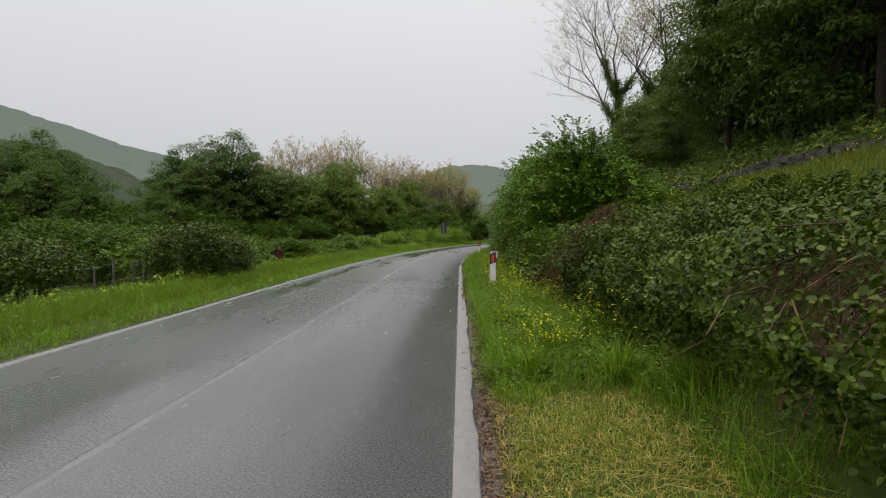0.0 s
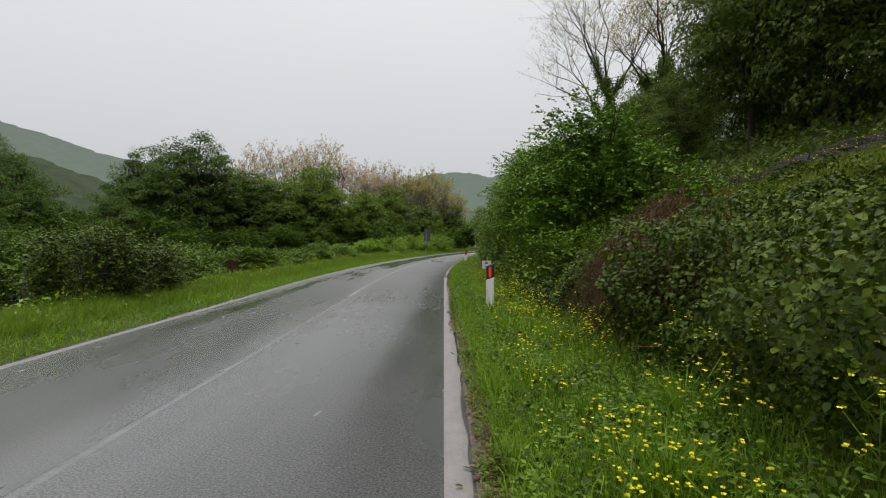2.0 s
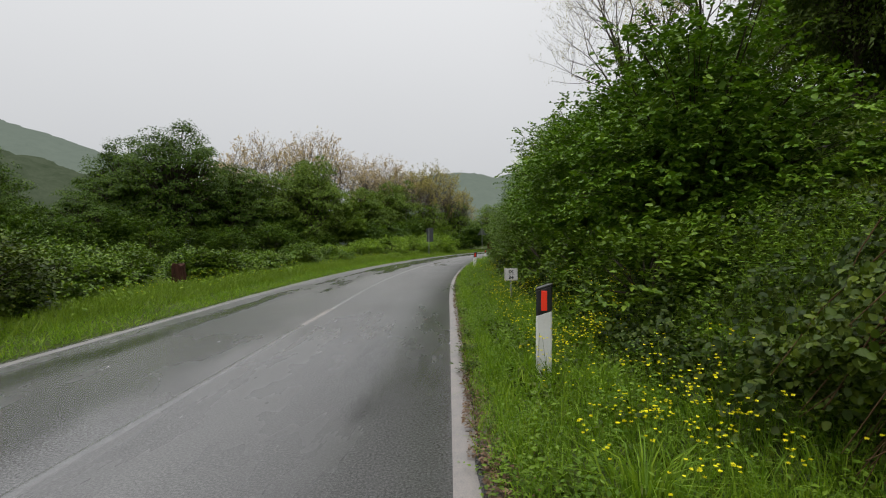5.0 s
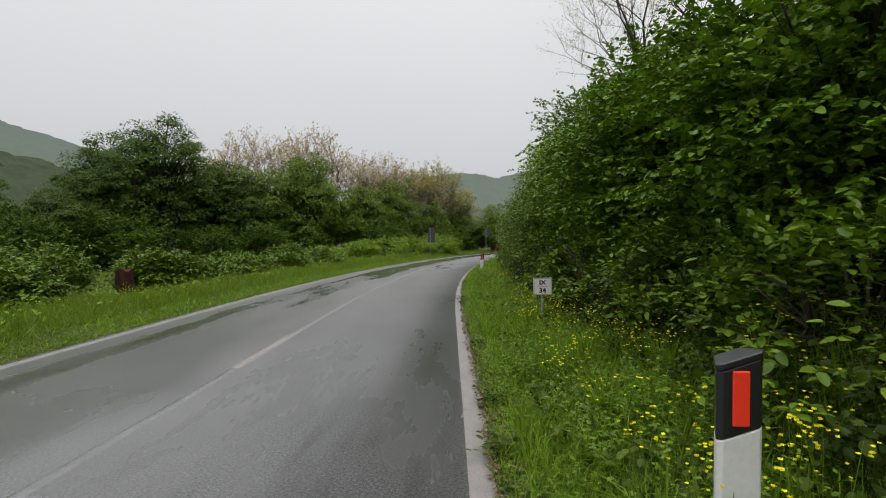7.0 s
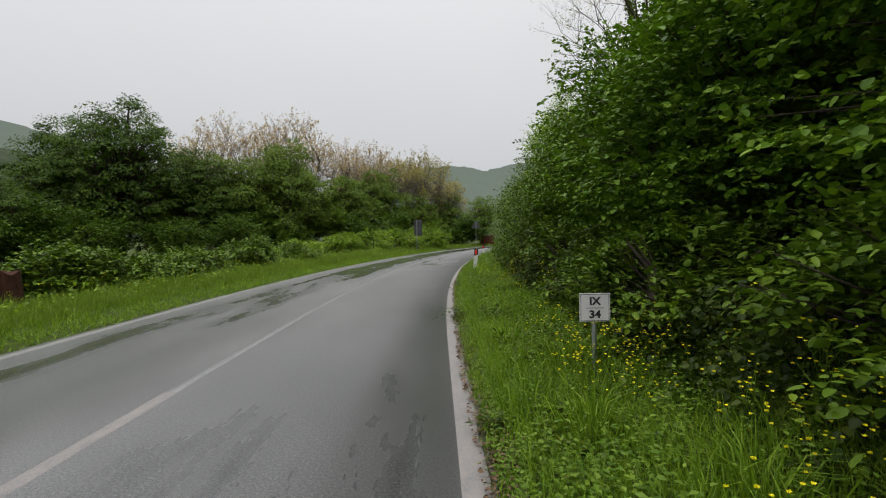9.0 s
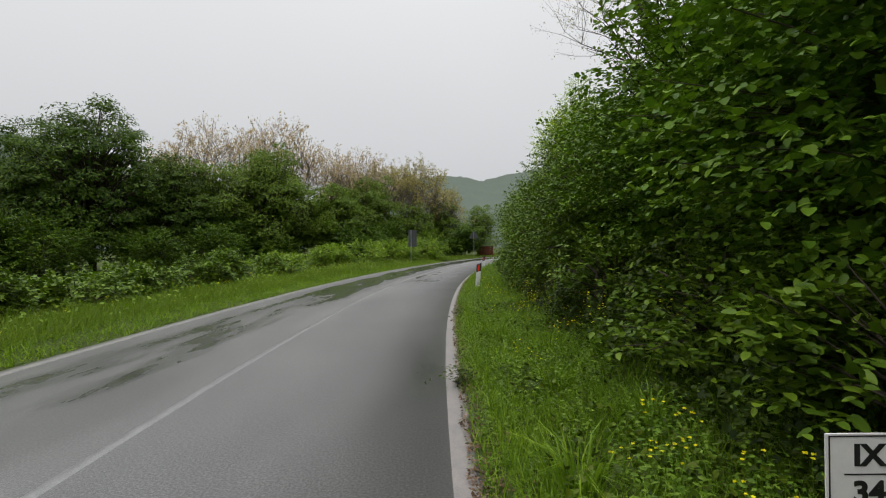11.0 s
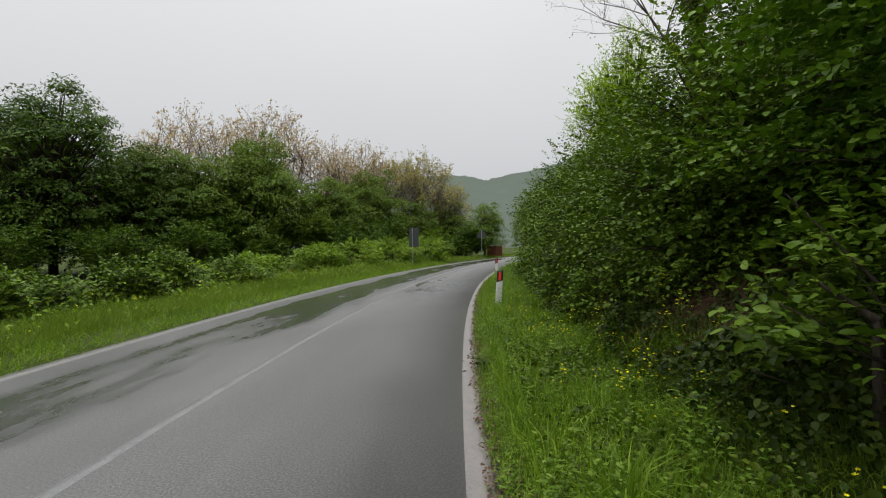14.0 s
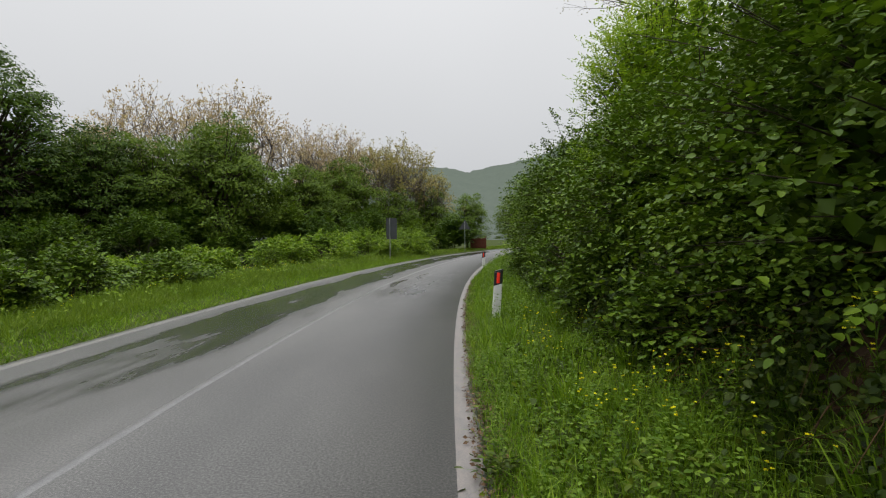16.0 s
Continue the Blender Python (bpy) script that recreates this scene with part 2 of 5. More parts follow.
TANGREEN = leaf_material("olive_young_leaf", [(0.15, (0.149, 0.140, 0.051)), (0.5, (0.253, 0.218, 0.085)), (0.85, (0.368, 0.302, 0.145))], 0.6, 0.3, 0.2)
# Darker than the brambles: shade beneath the shrubs is put into this green.
UNDER = leaf_material("weed_leaf_painted_shade", [(0.15, (0.011, 0.022, 0.003)), (0.5, (0.024, 0.043, 0.005)), (0.85, (0.054, 0.071, 0.009))], 0.45)
WOODLAND = leaf_material("shaded_forest_leaf", [(0.15, (0.038, 0.062, 0.010)), (0.5, (0.065, 0.097, 0.014)), (0.85, (0.106, 0.145, 0.021))], 0.55, 0.2, 0.25)
GRASS = leaf_material("grass_blade", [(0.12, (0.050, 0.100, 0.007)), (0.5, (0.105, 0.184, 0.013)), (0.88, (0.200, 0.278, 0.024))], 0.45, 0.3, 0.7)
VERGE = leaf_material("verge_grass_blade", [(0.12, (0.053, 0.093, 0.008)), (0.5, (0.099, 0.156, 0.014)), (0.88, (0.150, 0.203, 0.025))], 0.5, 0.3, 0.4)
MEADOW = leaf_material("yellowing_meadow_blade", [(0.12, (0.063, 0.086, 0.010)), (0.5, (0.112, 0.143, 0.016)), (0.88, (0.168, 0.191, 0.032))], 0.5, 0.3, 0.5)
STRAW = leaf_material("mown_straw", [(0.12, (0.167, 0.145, 0.027)), (0.5, (0.293, 0.242, 0.054)), (0.88, (0.450, 0.368, 0.126))], 0.6, 0.2, 1.5)
DRY = leaf_material("dead_brown_stem", [(0.15, (0.034, 0.019, 0.009)), (0.5, (0.072, 0.039, 0.019)), (0.85, (0.128, 0.076, 0.039))], 0.7, 0.1, 1.2)
LITTER = leaf_material("leaf_litter", [(0.15, (0.04, 0.025, 0.016)), (0.5, (0.1, 0.06, 0.035)), (0.85, (0.19, 0.12, 0.075))], 0.5, 0.05, 3.0)
YELLOW = leaf_material("yellow_petal", [(0.15, (0.550, 0.450, 0.012)), (0.5, (0.700, 0.625, 0.018)), (0.85, (0.800, 0.775, 0.048))], 0.5, 0.3, 1.0)


# ---- mesh helpers ----
rng = np.random.default_rng(7)


def raw_mesh(name, verts, faces, mat, smooth=False):
    """faces: an integer array (n, k), every face with k corners."""
    me = bpy.data.meshes.new(name)
    verts = np.ascontiguousarray(verts, dtype=np.float32)
    faces = np.ascontiguousarray(faces, dtype=np.int32)
    n, k = faces.shape
    me.vertices.add(len(verts))
    me.vertices.foreach_set("co", verts.ravel())
    me.loops.add(n * k)
    me.loops.foreach_set("vertex_index", faces.ravel())
    me.polygons.add(n)
    me.polygons.foreach_set("loop_start", np.arange(0, n * k, k, dtype=np.int32))
    if smooth:
        me.polygons.foreach_set("use_smooth", np.ones(n, dtype=bool))
    me.update(calc_edges=True)
    if mat:
        me.materials.append(mat)
    return me


def part(name, bm, mat, parent, label=""):
    """One mesh object from a bmesh, or from a ready mesh, under a thing."""
    if isinstance(bm, bpy.types.Mesh):
        me = bm
    else:
        me = bpy.data.meshes.new(name)
        bm.to_mesh(me)
        bm.free()
        me.materials.append(mat)
    ob = new(name, me)
    if parent is not None:
        ob.parent = parent
    if label:
        ob["label"] = label
    return ob


def unit(a):
    return a / np.maximum(np.linalg.norm(a, axis=-1, keepdims=True), 1e-9)


def leaves(P, D, N, L, W, oval=False):
    """Leaf blades from base points, directions, normals, lengths and widths: oval and folded, or pointed; None for far ones of one facet."""
    n = len(P)
    L, W = np.broadcast_to(L, n)[:, None], np.broadcast_to(W, n)[:, None]
    D = unit(D)
    S = unit(np.cross(D, N))
    U = np.cross(S, D)
    if oval is None:
        v = np.stack([P + S * W * 0.5, P + D * L + U * W * 0.1, P - S * W * 0.4 + D * L * 0.2], 1)
        return v.reshape(-1, 3), np.arange(n * 3).reshape(-1, 3)
    if oval:
        rim = [(0.0, 0.0, 0.0), (0.2, 0.43, 0.12), (0.52, 0.5, 0.1), (0.83, 0.3, 0.0), (1.0, 0.0, -0.14), (0.83, -0.3, 0.0), (0.52, -0.5, 0.1), (0.2, -0.43, 0.12)]
        v = np.stack([P + D * L * a + S * W * c + U * W * h for a, c, h in rim], 1)
        f = np.array([[0, 1, 2, 3, 4], [0, 4, 5, 6, 7]])
        return v.reshape(-1, 3), (np.arange(n)[:, None, None] * 8 + f).reshape(-1, 5)
    v = np.stack([P, P + D * L * 0.5 + S * W * 0.5 + U * W * 0.12, P + D * L - U * L * 0.08, P + D * L * 0.5 - S * W * 0.5 + U * W * 0.12], 1)
    f = np.array([[0, 1, 2], [0, 2, 3]])
    return v.reshape(-1, 3), (np.arange(n)[:, None, None] * 4 + f).reshape(-1, 3)


def blades(P, H, W, lean, fine=True):
    """Bent grass blades: base points, heights, widths, lean vectors in plan."""
    n = len(P)
    H, W = np.broadcast_to(H, n)[:, None], np.broadcast_to(W, n)[:, None]
    a = rng.uniform(0, 2 * np.pi, n)
    S = np.stack([np.cos(a), np.sin(a), 0 * a], 1)
    up = np.array([0, 0, 1.0])
    lean = np.concatenate([lean, np.zeros((n, 1))], 1)
    M = P + up * H * 0.58 + lean * H * 0.3
    T = P + up * H * (1 - 0.35 * np.linalg.norm(lean, axis=1, keepdims=True).clip(0, 1.6)) + lean * H * 0.95
    if not fine:
        return np.stack([P - S * W / 2, P + S * W / 2, T], 1).reshape(-1, 3), np.arange(n * 3).reshape(-1, 3)
    v = np.stack([P - S * W / 2, P + S * W / 2, M + S * W * 0.4, M - S * W * 0.4, T], 1)
    f = np.array([[0, 1, 2], [0, 2, 3], [3, 2, 4]])
    return v.reshape(-1, 3), (np.arange(n)[:, None, None] * 5 + f).reshape(-1, 3)


def tubes(A, B, ra, rb, sides=5):
    """Tapered limbs between point pairs."""
    A, B = np.asarray(A, float), np.asarray(B, float)
    n = len(A)
    D = unit(B - A)
    ref = np.where(np.abs(D[:, 2:3]) > 0.9, np.array([[1.0, 0, 0]]), np.array([[0, 0, 1.0]]))
    X = unit(np.cross(D, ref))
    Y = np.cross(D, X)
    ang = np.arange(sides) * 2 * np.pi / sides
    ring = np.cos(ang)[None, :, None] * X[:, None] + np.sin(ang)[None, :, None] * Y[:, None]
    ra, rb = np.broadcast_to(ra, n)[:, None, None], np.broadcast_to(rb, n)[:, None, None]
    v = np.concatenate([A[:, None] + ring * ra, B[:, None] + ring * rb], 1)
    i = np.arange(sides)
    f = np.stack([i, (i + 1) % sides, sides + (i + 1) % sides, sides + i], 1)
    return v.reshape(-1, 3), (np.arange(n)[:, None, None] * 2 * sides + f).reshape(-1, 4)


def wavy(x, y, z=0.0, s=1.0):
    """A cheap smooth wobble between about -1 and 1."""
    return (np.sin(1.7 * x * s + 0.6 * y * s + 1.3 * z * s) + np.sin(-0.9 * x * s + 1.9 * y * s + 0.8 * z * s + 1.1)
            + np.sin(3.1 * x * s + 2.3 * y * s - 2.7 * z * s + 2.0) * 0.6 + np.sin(-4.3 * x * s + 3.7 * y * s + 3.9 * z * s) * 0.5) / 2.6


def box_bm(sx, sy, sz, at=(0, 0, 0), bevel=0.0):
    bm = bmesh.new()
    bmesh.ops.create_cube(bm, size=1, matrix=Matrix.Translation(at) @ Matrix.Diagonal((sx, sy, sz, 1)))
    if bevel:
        bmesh.ops.bevel(bm, geom=bm.edges[:], offset=bevel, segments=2, affect="EDGES", profile=0.5)
    return bm


# ---- the lie of the land ----
ROAD = 5.0


def edge(y):
    """The middle of the near edge line of the road, across the way."""
    y = np.asarray(y, float)
    far = np.clip(y - 20, 0, 60)
    return 0.05 + 0.033 * y + far ** 2 * 0.0036 + np.clip(y - 80, 0, None) * 0.43


def ground_z(x, y):
    x, y = np.asarray(x, float), np.asarray(y, float)
    u = x - edge(y)
    fade = np.interp(y, [-30, 36, 60, 90, 140], [1, 1, 0.8, 0.45, 0.3])
    rise = np.interp(u, [0.06, 0.3, 1.5, 1.9, 2.5, 3.2, 4.4, 6.7, 7.0, 12, 30, 80, 300, 900], [-0.01, 0.03, 0.12, 0.35, 0.95, 1.4, 1.85, 2.65, 2.75, 5.0, 14, 34, 50, 55])
    v = -u - ROAD
    fall = np.interp(v, [0.1, 0.5, 1.2, 2.2, 3.2, 4.5, 7.0, 12, 900], [-0.01, 0.05, 0.12, 0.14, -0.12, -0.36, -0.45, -0.5, -0.5]) + np.interp(v, [0.5, 2.5, 5.0, 8.0], [0, 0.14, 0.3, 0.1]) * np.interp(y, [34, 46, 60, 90], [0, 1, 1, 0])
    z = np.where(u > 0, rise * np.where(u > 1.5, fade, 1), np.where(v > 0, fall, -0.06))
    bump = 0.03 * wavy(x, y, 0, 1.3) * np.clip(np.maximum(u - 0.4, v - 0.4), 0, 1)
    bump += 0.18 * wavy(x, y, 0, 0.5) * np.clip((u - 2.0) / 2, 0, 1)
    return z + bump


def strip(name, u0, u1, y0, y1, z, mat, dy=1.0, wobble=0.0, skirt=0.0, deep=0.05):
    """A band along the road between two offsets from its near edge."""
    ys = np.arange(y0, y1 + dy / 2, dy)
    w = wobble * wavy(ys * 2.3, ys * 0, 0, 1)
    a = np.stack([edge(ys) + u0, ys, 0 * ys + z], 1)
    b = np.stack([edge(ys) + u1 + w, ys, 0 * ys + z], 1)
    n = len(ys)
    v = np.concatenate([a, b, a - [skirt, 0, deep], b - [-skirt, 0, deep]])
    i = np.arange(n - 1)
    f = np.concatenate([np.stack([i, n + i, n + i + 1, i + 1], 1), np.stack([n + i, 3 * n + i, 3 * n + i + 1, n + i + 1], 1),
                        np.stack([2 * n + i, i, i + 1, 2 * n + i + 1], 1)])
    me = raw_mesh(name, v, f, mat)
    along = np.tile(np.concatenate([np.stack([0 * ys + u0, ys], 1), np.stack([0 * ys + u1, ys], 1)]), (2, 1))
    me.uv_layers.new(name="road").data.foreach_set("uv", along[f.ravel()].astype(np.float32).ravel())
    return new(name, me)


us = np.array([-1600, -700, -300, -150, -80, -50, -38, -30, -25, -21, -18, -16, -14, -12.5, -11.2, -10, -9, -8.2, -7.5, -6.9, -6.4, -6, -5.7, -5.42, -5.3, -5.14, -3.5, -1.8, 0.0,
               0.2, 0.35, 0.5, 0.8, 1.2, 1.5, 1.75, 2.0, 2.25, 2.5, 2.75, 3.0, 3.3, 3.6, 4.0, 4.4, 4.9, 5.5, 6.2, 6.7, 7.0, 8, 9.5, 12, 15, 19, 24, 30, 40, 55, 80, 140, 300, 700, 1600])
gy = np.concatenate([[-900, -300, -120, -60, -35, -22], np.arange(-14, 60, 0.8), np.arange(60, 130, 3.0), [140, 155, 175, 200, 240, 300, 400, 600, 1000, 2200]])
GX = edge(gy)[:, None] + us[None, :]
GY = np.broadcast_to(gy[:, None], GX.shape)
GZ = ground_z(GX, GY)
gv = np.stack([GX, GY, GZ], -1).reshape(-1, 3)
ii, jj = np.meshgrid(np.arange(len(gy) - 1), np.arange(len(us) - 1), indexing="ij")
k0 = (ii * len(us) + jj).ravel()
ground = new("ground", raw_mesh("ground", gv, np.stack([k0, k0 + 1, k0 + 1 + len(us), k0 + len(us)], 1), SOIL, True))
tagged(ground, "grassy verge, bank and meadow ground beside the road", "ground", kind="structure")

road = tagged(strip("road", -ROAD - 0.3, 0.12, -60, 190, 0.0, ASPHALT, 1.0, 0.05), "wet grey asphalt country road bending right", "road", kind="structure")
tagged(strip("edge_line", -0.08, 0.055, -60, 190, 0.006, PAINT, 0.1, 0.022, 0.015, 0.008), "worn white painted line along the road edge", "road marking", kind="structure")
tagged(strip("edge_line", -ROAD - 0.07, -ROAD + 0.03, -60, 190, 0.006, PAINT_DIRTY, 0.25, 0.008, 0.015, 0.008), "worn white painted line along the road edge", "road marking", kind="structure")
tagged(strip("centre_line", -ROAD / 2 - 0.005, -ROAD / 2 + 0.07, 18.25, 190, 0.005, PAINT_FAINT, 0.25, 0.006, 0.015, 0.008), "faint worn white line down the road middle", "road marking", kind="structure")
tagged(strip("centre_line", -ROAD / 2 - 0.005, -ROAD / 2 + 0.07, -60, 16.25, 0.005, PAINT_GHOST, 0.25, 0.006, 0.015, 0.008), "almost worn away white line down the road middle", "road marking", kind="structure")
tagged(strip("centre_line", -ROAD / 2 - 0.02, -ROAD / 2 + 0.075, 16.25, 18.25, 0.005, PAINT, 0.25, 0.006, 0.015, 0.008), "clearer short white dash in the road middle", "road marking", kind="structure")
tagged(strip("gravel_edge", 0.09, 0.2, -60, 12, 0.012, GRAVEL, 0.2, 0.09), "wet gravel and dirt along the asphalt edge", "gravel", kind="structure")


# ---- plants ----
def thing(name, x, y, z, label, category, group="", kind=""):
    ob = new(name)
    ob.matrix_basis = pose(x, y, z)
    return tagged(ob, label, category, group, kind)


def spray_leaves(start, way, length, count, size, width, droop=0.25, oval=True, jitter=0.35):
    """Twigs that carry leaves on both sides, held in flat layers."""
    n = len(start)
    t = (np.arange(count) + 0.6) / count
    way = unit(way)
    L = np.broadcast_to(length, n)[:, None, None]
    P = start[:, None] + way[:, None] * L * t[None, :, None]
    P[..., 2] -= (droop * t ** 2)[None] * L[..., 0]
    side = unit(np.cross(way, np.array([0, 0, 1.0])) + 1e-6)
    sign = np.where(np.arange(count) % 2 == 0, 1.0, -1.0)[None, :, None]
    D = side[:, None] * sign * 0.9 + way[:, None] * 0.65 + rng.normal(0, jitter, P.shape)
    D[..., 2] -= 0.25
    N = np.array([0, 0, 1.0]) + rng.normal(0, jitter, P.shape)
    m = n * count
    s = rng.uniform(0.55, 1.15, m)
    return leaves(P.reshape(m, 3), D.reshape(m, 3), N.reshape(m, 3), size * s, width * s, oval)


def lumpy_shell(n, rx, ry, rz, seed, inner=0.55, lump=0.28, low=-0.35):
    """Points in the outer part of an uneven ellipsoid, and the way out of it."""
    d = unit(rng.normal(0, 1, (int(n * 1.6), 3)))
    d = d[d[:, 2] > low][:n]
    r = inner + (1 - inner) * rng.random(len(d)) ** 0.6
    r = r * (1 + lump * wavy(d[:, 0] * 2 + seed, d[:, 1] * 2, d[:, 2] * 2 + seed, 1.4) + np.clip(rng.normal(0, 0.05, len(d)), -0.08, 0.06))
    return d * r[:, None] * np.array([rx, ry, rz]), unit(d / np.array([rx, ry, rz]))


def leafy_shrub(name, x, y, rx, ry, top, n, mat, size, label, group, seed=0.0, count=10, length=0.5, oval=True, width=0.78, stems=9, upright=0.0, overhang=0.0, layered=False):
    """A shrub from the ground to a crown at the height top (above the road), with leafy twigs down to its foot."""
    z = float(ground_z(x, y))
    ob = thing(name, x, y, z, label, "shrub", group)
    foot = 0.15
    rz = (top - foot) * 0.55
    C, cout = lumpy_shell(max(14, n // 22), 1, 1, 1, seed, inner=0.62, low=-0.85)
    if group == "roadside shrubs":
        front = C[:, 0] < 0.7
        C, cout = C[front], cout[front]
    C = C * (0.88 if group == "roadside shrubs" else 0.95)
    idx = rng.integers(0, len(C), n)
    loose = min(0.3, 0.2 * rx) * rng.uniform(0.6, 1.3, len(C))[idx][:, None]
    off = np.clip(rng.normal(0, 1, (len(idx), 3)), -1.5, 1.5) * loose * (np.array([1.3, 1.3, 0.3]) if layered else np.array([1.0, 1.0, 0.65]))
    P = C[idx] + off / np.array([rx, ry, rz])
    out = unit(cout[idx] + 0.9 * unit(off))
    P = np.sign(P) * np.abs(P) ** 0.9 * np.array([rx, ry, rz])
    P[:, 2] += foot + (top - foot) * 0.45
    P[:, 0] += overhang * np.clip((2.2 - P[:, 2]) / 1.3, 0, 1)
    P[:, 2] = np.maximum(P[:, 2], ground_z(P[:, 0] + x, P[:, 1] + y) + rng.uniform(0.1, 0.5, len(P))) - z
    way = out * np.array([1, 1, 0.45]) + rng.normal(0, 0.3, P.shape)
    way[:, 2] += 0.12 + upright + 0.7 * np.clip((P[:, 2] + z) / top - 0.62, 0, 1)
    v, f = spray_leaves(P, way, rng.uniform(0.6, 1.1, len(P)) * length, count, size, size * width, 0.25, oval)
    part("foliage", raw_mesh("foliage", v, f, mat), None, ob)
    if top > 3:
        Q, _ = lumpy_shell(7000, 1, 1, 1, seed, inner=0.3, low=-0.85)
        Q = Q * np.array([rx, ry, rz]) * 0.72 + np.array([0, 0, foot + (top - foot) * 0.45])
        Q[:, 2] = np.maximum(Q[:, 2], ground_z(Q[:, 0] + x, Q[:, 1] + y) + 0.1) - z
        w = rng.normal(0, 1, Q.shape)
        v, f = leaves(Q, w, rng.normal(0, 0.5, Q.shape) + np.array([-0.5, 0, 0.7]), 0.15, 0.12, False)
        part("inner_foliage", raw_mesh("inner_foliage", v, f, mat), None, ob)
    A, B, ra, rb = [], [], [], []
    for k in range(stems):
        a = rng.uniform(0, 2 * np.pi)
        p = np.array([0.25 * math.cos(a), 0.25 * math.sin(a), -0.3])
        q = np.array([rx * 0.75 * math.cos(a), ry * 0.75 * math.sin(a), (top - z) * rng.uniform(0.6, 0.95)])
        mid = p * 0.5 + q * 0.5 + np.array([-0.12 * math.cos(a), -0.12 * math.sin(a), 0.25])
        r = rng.uniform(0.018, 0.04)
        A += [p, mid]
        B += [mid, q]
        ra += [r, r * 0.7]
        rb += [r * 0.7, r * 0.25]
    pick = rng.choice(len(P), min(len(P), 30 if stems < 6 else 420), replace=False)
    tips = P[pick]
    A += list(tips * np.array([0.45, 0.45, 0.7]))
    B += list(tips + unit(way[pick]) * length * 0.7)
    ra += [0.011] * len(pick)
    rb += [0.003] * len(pick)
    v, f = tubes(A, B, np.array(ra), np.array(rb), 5)
    part("branchwork", raw_mesh("branchwork", v, f, BARK, True), None, ob, "bare brown stems")
    return ob


def branching(height, spread, levels, seed, trunk_r, fork=0.3, lift=0.35, kids=(3, 5)):
    """Limbs of a tree: segment ends, radii, and the tips."""
    r = random.Random(seed)
    A, B, ra, rb, tips = [], [], [], [], []

    def grow(p, d, length, rad, level):
        steps = 3 if level < 2 else 2
        for s in range(steps):
            w = (0.04, 0.14, 0.22, 0.3, 0.3, 0.3)[level]
            d = (d + Vector((r.gauss(0, w), r.gauss(0, w), r.gauss(0.05, 0.08)))).normalized()
            q = p + d * (length / steps)
            r2 = rad * 0.78
            A.append(tuple(p)); B.append(tuple(q)); ra.append(rad); rb.append(r2)
            p, rad = q, r2
            if level < levels and (s > 0 or level > 0):
                for _ in range(r.randint(*kids) if s == steps - 1 else r.randint(1, 2)):
                    a = r.uniform(0, 2 * math.pi)
                    side = Vector((math.cos(a), math.sin(a), r.uniform(-0.1, 0.6)))
                    grow(p, (d * (1 - spread) + side * spread + Vector((0, 0, lift * 0.4))).normalized(), length * r.uniform(0.5, 0.72), rad * r.uniform(0.45, 0.68), level + 1)
        if level >= levels - 1:
            tips.append(tuple(p))

    grow(Vector((0, 0, -0.3)), Vector((0, 0, 1)), height * fork, trunk_r, 0)
    return np.array(A), np.array(B), np.array(ra), np.array(rb), np.array(tips)


def place(ob, spots, jitter=0.12):
    """The first at the first spot, copies at the others, each turned and scaled a little."""
    for k, (x, y, s) in enumerate(spots):
        z = float(ground_z(x, y))
        sc = Matrix.Diagonal((s, s, s * (1 + jitter * math.sin(k * 2.1)), 1))
        m = pose(x, y, z - 0.05, 0, 0, (k * 137.5) % 360)
        if k == 0:
            ob.matrix_basis = m @ sc
        else:
            c = copy_thing(ob, m)
            c.scale = (s, s, s * (1 + jitter * math.sin(k * 2.1)))


def meadow(name, u0, u1, y0, y1, density, h, w, mat, label, side=1, lean=0.5, tuft=0.5, category="grass", mown=False):
    """Grass over a stretch of ground, thicker in tufts. Offsets from the near edge of the road, or outward from the far one."""
    n = int((u1 - u0) * (y1 - y0) * density)
    y = rng.uniform(y0, y1, n)
    u = rng.uniform(u0, u1, n)
    x = edge(y) + u if side > 0 else edge(y) - ROAD - u
    keep = rng.random(n) < 1 - tuft * (0.5 - 0.5 * wavy(x, y, 0, 2.2))
    if mown:
        keep &= (y + 0.25 * wavy(x * 3, y * 2, 0, 1) > 4.3) | (u + 0.15 * wavy(x * 2, y * 3, 0, 1) > 1.35)
    x, y = x[keep], y[keep]
    n = len(x)
    P = np.stack([x, y, ground_z(x, y) - 0.01], 1)
    H = h * rng.uniform(0.4, 1.15, n) * (1 + 0.35 * wavy(x, y, 3, 1.6))
    v, f = blades(P, H, w * rng.uniform(0.7, 1.3, n) * (1 if side > 0 else 1.25), rng.normal(0, lean, (n, 2)), side > 0)
    ob = new(name, raw_mesh(name, v, f, mat))
    return tagged(ob, label, category, kind="stuff")


# ---- verges ----
meadow("mown_grass", 0.2, 1.5, -3, 4.7, 2600, 0.085, 0.006, STRAW, "short yellowed mown grass on the verge", 1, 0.9)
meadow("mown_grass", 0.3, 1.7, -3, 4.8, 2000, 0.1, 0.006, VERGE, "short green regrowth in the mown verge", 1, 0.8)
meadow("verge_grass", 0.24, 2.1, 2.4, 28, 1700, 0.3, 0.0065, GRASS, "lush green wet grass on the verge", 1, 0.5, 0.7, mown=True)
meadow("edge_grass", 0.07, 0.4, 11, 42, 1900, 0.15, 0.006, GRASS, "short grass creeping over the asphalt edge", 1, 0.7, 0.6)
meadow("edge_grass", 0.13, 0.4, 4.7, 11, 1300, 0.14, 0.006, GRASS, "short grass creeping over the asphalt edge", 1, 0.7, 0.8)
